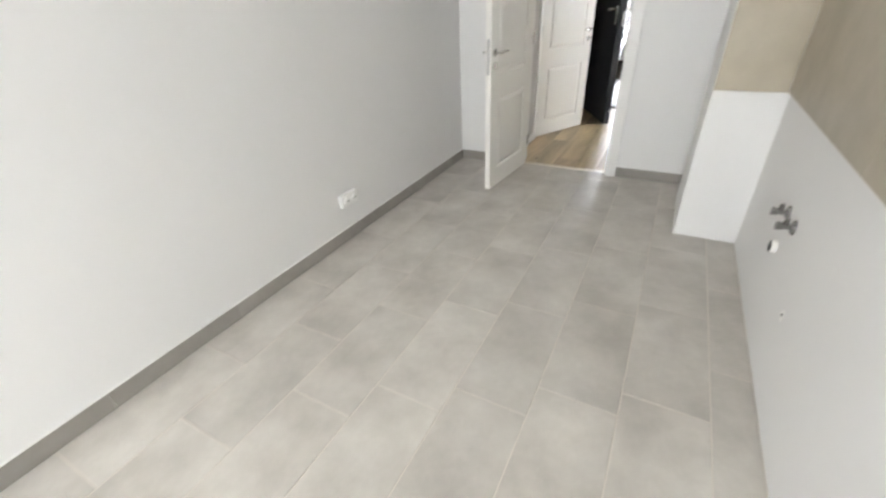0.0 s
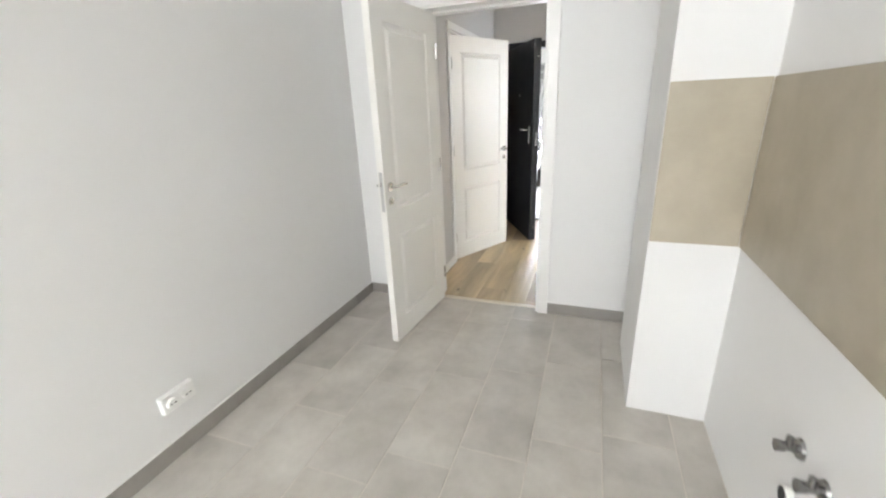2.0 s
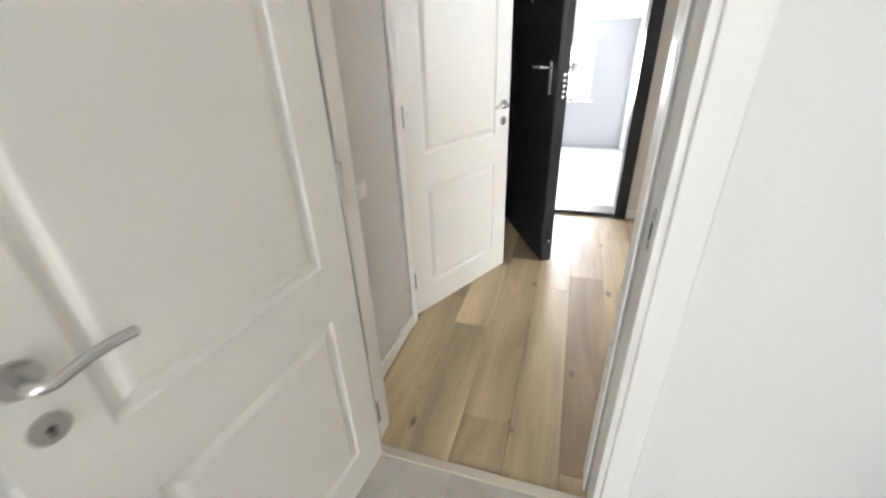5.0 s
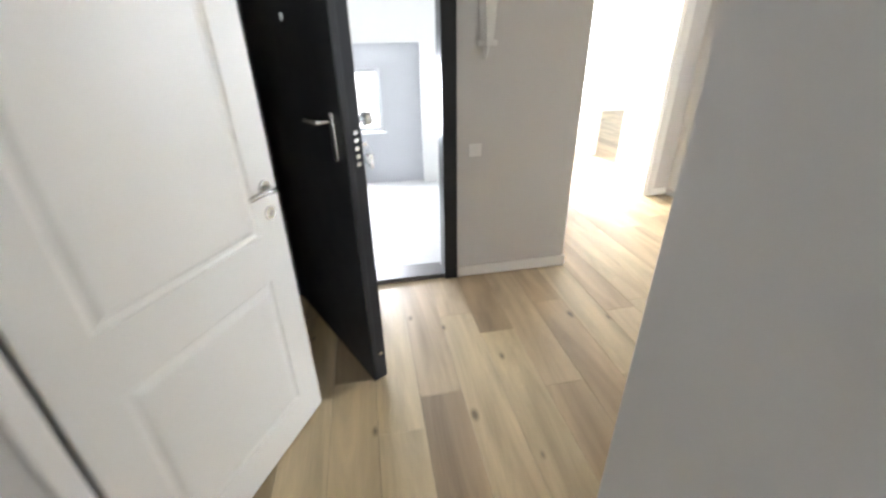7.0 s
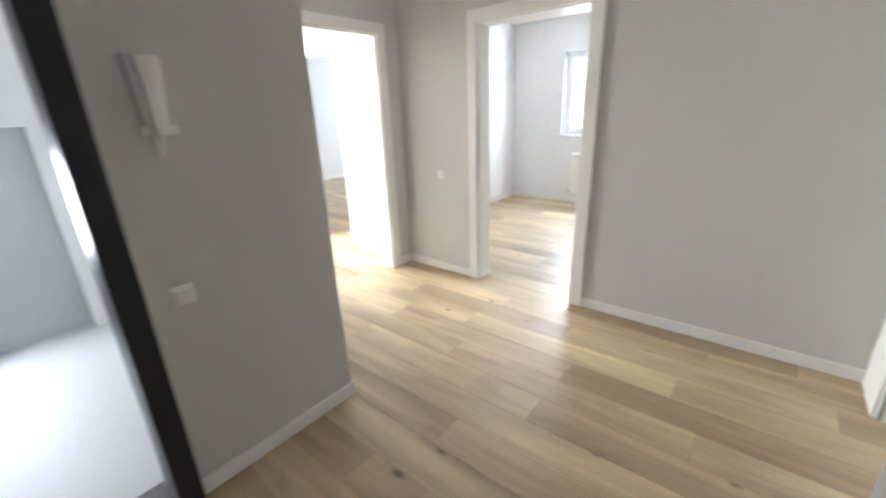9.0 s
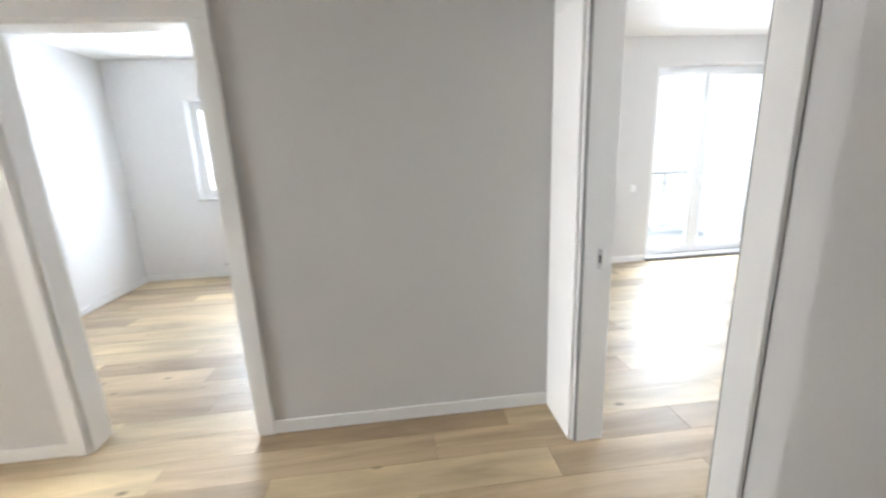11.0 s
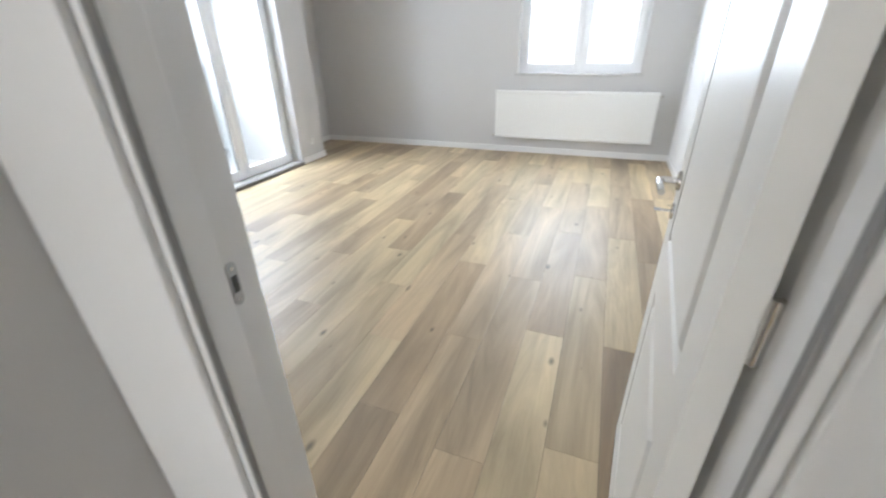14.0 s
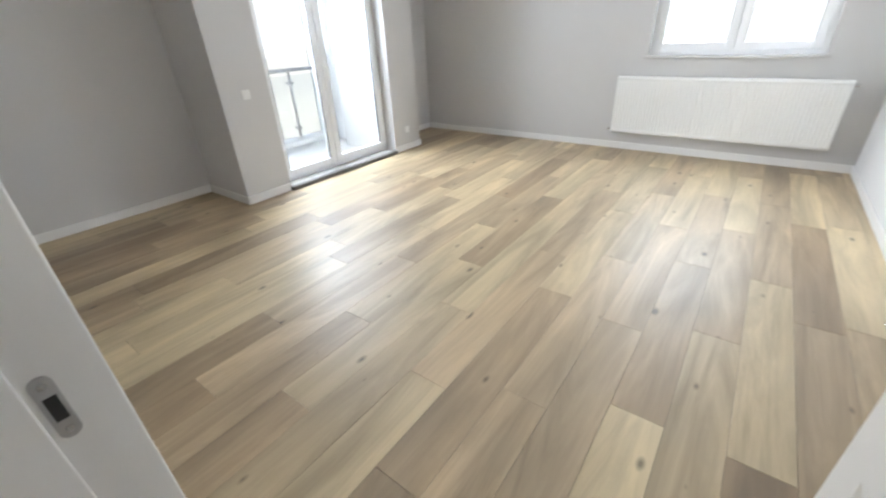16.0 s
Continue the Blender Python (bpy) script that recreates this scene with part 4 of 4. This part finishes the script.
for yy in (0.42, 1.35, 2.28, 3.12):
    bm = bmesh.new()
    rod(bm, (7.0, yy, 0.07), (7.0, yy, 0.945), 0.02, None, 14)
    rod(bm, (7.0, yy, 0.07), (7.0, yy, 0.08), 0.05, None, 18)
    post = part("post", bm, SATIN, rail, "", True)
    for z in (0.22, 0.80):
        part("clamp", solid(6.97, 7.05, yy - 0.035, yy + 0.035, z - 0.02, z + 0.02, bevel=0.004), SATIN, post)
bm = bmesh.new()
rod(bm, (7.0, -0.05, 0.96), (7.0, 3.18, 0.96), 0.024, None, 16)
part("top_rail", bm, SATIN, rail, "round steel top rail", True)
for a, b in ((-0.02, 0.39), (0.45, 1.32), (1.38, 2.25), (2.31, 3.09)):
    g = part("pane", solid(7.015, 7.023, a, b, 0.10, 0.90), GLASS, rail, "clear glass panel")
    g.visible_shadow = False


def backdrop(name, dims, strength, colour=(1.0, 1.0, 1.0)):
    """A plain bright overcast sky outside a window."""
    m = bpy.data.materials.new(name)
    m.use_nodes = True
    nt = m.node_tree
    nt.nodes.remove(nt.nodes["Principled BSDF"])
    e = nt.nodes.new("ShaderNodeEmission")
    e.inputs[0].default_value, e.inputs[1].default_value = (*colour, 1), strength
    nt.links.new(e.outputs[0], nt.nodes["Material Output"].inputs[0])
    return structure(name, solid(*dims), m, "plain bright overcast sky", "sky")


backdrop("backdrop_east", (420, 421, -500, 500, -9, 250), 1.1)
backdrop("backdrop_south", (-60, 69, -62, -61, -9, 60), 1.1)
backdrop("backdrop_stair", (-0.475, 0.06, 8.56, 8.58, 0.5, 1.3), 1.2)
structure("ground", solid(-600, 900, -700, 800, -9.2, -9.0), FIELD, "dry pale open ground far below", "ground")

# ---- floors: tiles and planks ----
def piece_mesh(name, w, l, t, material, bevel=0.0015):
    bm = bmesh.new()
    v = []
    for z, e in ((0, 0), (t - bevel, 0), (t, bevel)):
        v.append([bm.verts.new(p) for p in ((e, e, z), (w - e, e, z), (w - e, l - e, z), (e, l - e, z))])
    for a, b in zip(v, v[1:]):
        for k in range(4):
            bm.faces.new((a[k], a[(k + 1) % 4], b[(k + 1) % 4], b[k]))
    bm.faces.new(v[-1])
    return mesh_of(name, bm, material)


def lay(root, name, material, zone, width, length, offsets, x_start, gap, top, thick=0.008, bevel=0.0015, tone=None):
    """Courses along y filling a rectangle; each course starts at its own offset. tone(course, middle) gives a piece its shade."""
    x0, x1, y0, y1 = zone
    cache = {}
    k = math.floor((x0 - x_start) / width)
    while x_start + k * width < x1 - 0.004:
        a, b = max(x0, x_start + k * width), min(x1, x_start + (k + 1) * width)
        off = offsets(k)
        j = math.floor((y0 - off) / length)
        while off + j * length < y1 - 0.004:
            c, d = max(y0, off + j * length), min(y1, off + (j + 1) * length)
            w, l = round(b - a - gap, 4), round(d - c - gap, 4)
            if w > 0.004 and l > 0.004:
                key = (w, l)
                if key not in cache:
                    cache[key] = piece_mesh(name, w, l, thick, material, bevel)
                ob = new(name, cache[key])
                ob.parent = root
                ob.location = (a + gap / 2, c + gap / 2, top - thick)
                if tone:
                    ob.color = (tone(k, (c + d) / 2), 0, 0, 1)
            j += 1
        k += 1


floor_k = structure("floor_kitchen", solid(-1.6, 0.965, -2.8, 3.718, -0.2, -0.0022), GROUT, "grey cement-look tiled kitchen floor with pale joints", "floor")
KNOWN_TILES = {-2: 0.49, -1: 0.787, 0: 0.961, 1: 1.087, 2: 1.235, 3: 1.349, 4: 1.62}
lay(floor_k, "tile", TILE, (XK0, XK1, -2.6, 3.716), 0.301, 0.606, lambda k: KNOWN_TILES.get(k, 0.7 + 0.17 * k), -0.437, 0.0045, 0.0)
bm = bmesh.new()
box(bm, -2.6, 8.15, 3.718, YF + 0.15, -0.2, -0.004)
box(bm, 0.966, XC1 + 0.2, YS - 0.2, 3.718, -0.2, -0.004)
floor_w = structure("floor_planks", bm, JOINT, "oak-look plank floor in warm mixed tones", "floor")
KNOWN_PLANKS = {0: 2.63, 1: 1.965, 2: 2.625, 5: 2.015, 7: 1.11, 8: 1.995, 9: 2.792, 10: 3.51, 12: -0.226, -1: 0.31, 6: 2.93, 4: 4.12, 3: 4.77, -5: 5.08, -9: 4.965}
BOARD = 1.33
rng = random.Random(7)
STAGGER = [rng.uniform(0, BOARD) for _ in range(80)]
SHADES = random.Random(11)
# boards whose shade stands out: course, from, to, shade
SHADED = ((2, 2.7, 3.9, 1.0), (2, 1.3, 2.6, 0.15), (0, 2.7, 3.9, 0.0), (0, 1.3, 2.6, 0.8), (5, 2.1, 3.3, 0.15), (5, 0.7, 2.0, 0.75),
          (-1, 0.3, 1.6, 0.0), (-1, 1.7, 2.9, 0.2), (9, 2.8, 4.1, 0.2), (9, 1.5, 2.7, 0.75), (8, 3.4, 4.6, 0.1), (8, 2.0, 3.3, 0.75),
          (8, 0.7, 1.9, 0.15), (1, 2.0, 3.2, 0.7), (1, 0.7, 1.9, 0.25), (6, 2.95, 4.2, 0.8), (7, 2.5, 3.7, 0.65), (3, 2.2, 3.4, 0.4), (4, 2.8, 4.1, 0.3))


def plank_offset(k):
    return KNOWN_PLANKS.get(k, STAGGER[(k + 30) % 80])


def plank_shade(k, middle):
    pick = SHADES.random()
    for course, a, b, shade in SHADED:
        if k == course and a < middle < b:
            return shade
    return pick


for zone in ((1.084, XC1, YS, YF), (XL, 1.084, 3.72, YE), (XV, 1.084, YE, 10.9), (XC0, 1.084, YS, 3.70)):
    lay(floor_w, "plank", OAK, zone, 0.193, BOARD, plank_offset, 1.47, 0.0012, 0.0, 0.006, 0.0006, plank_shade)
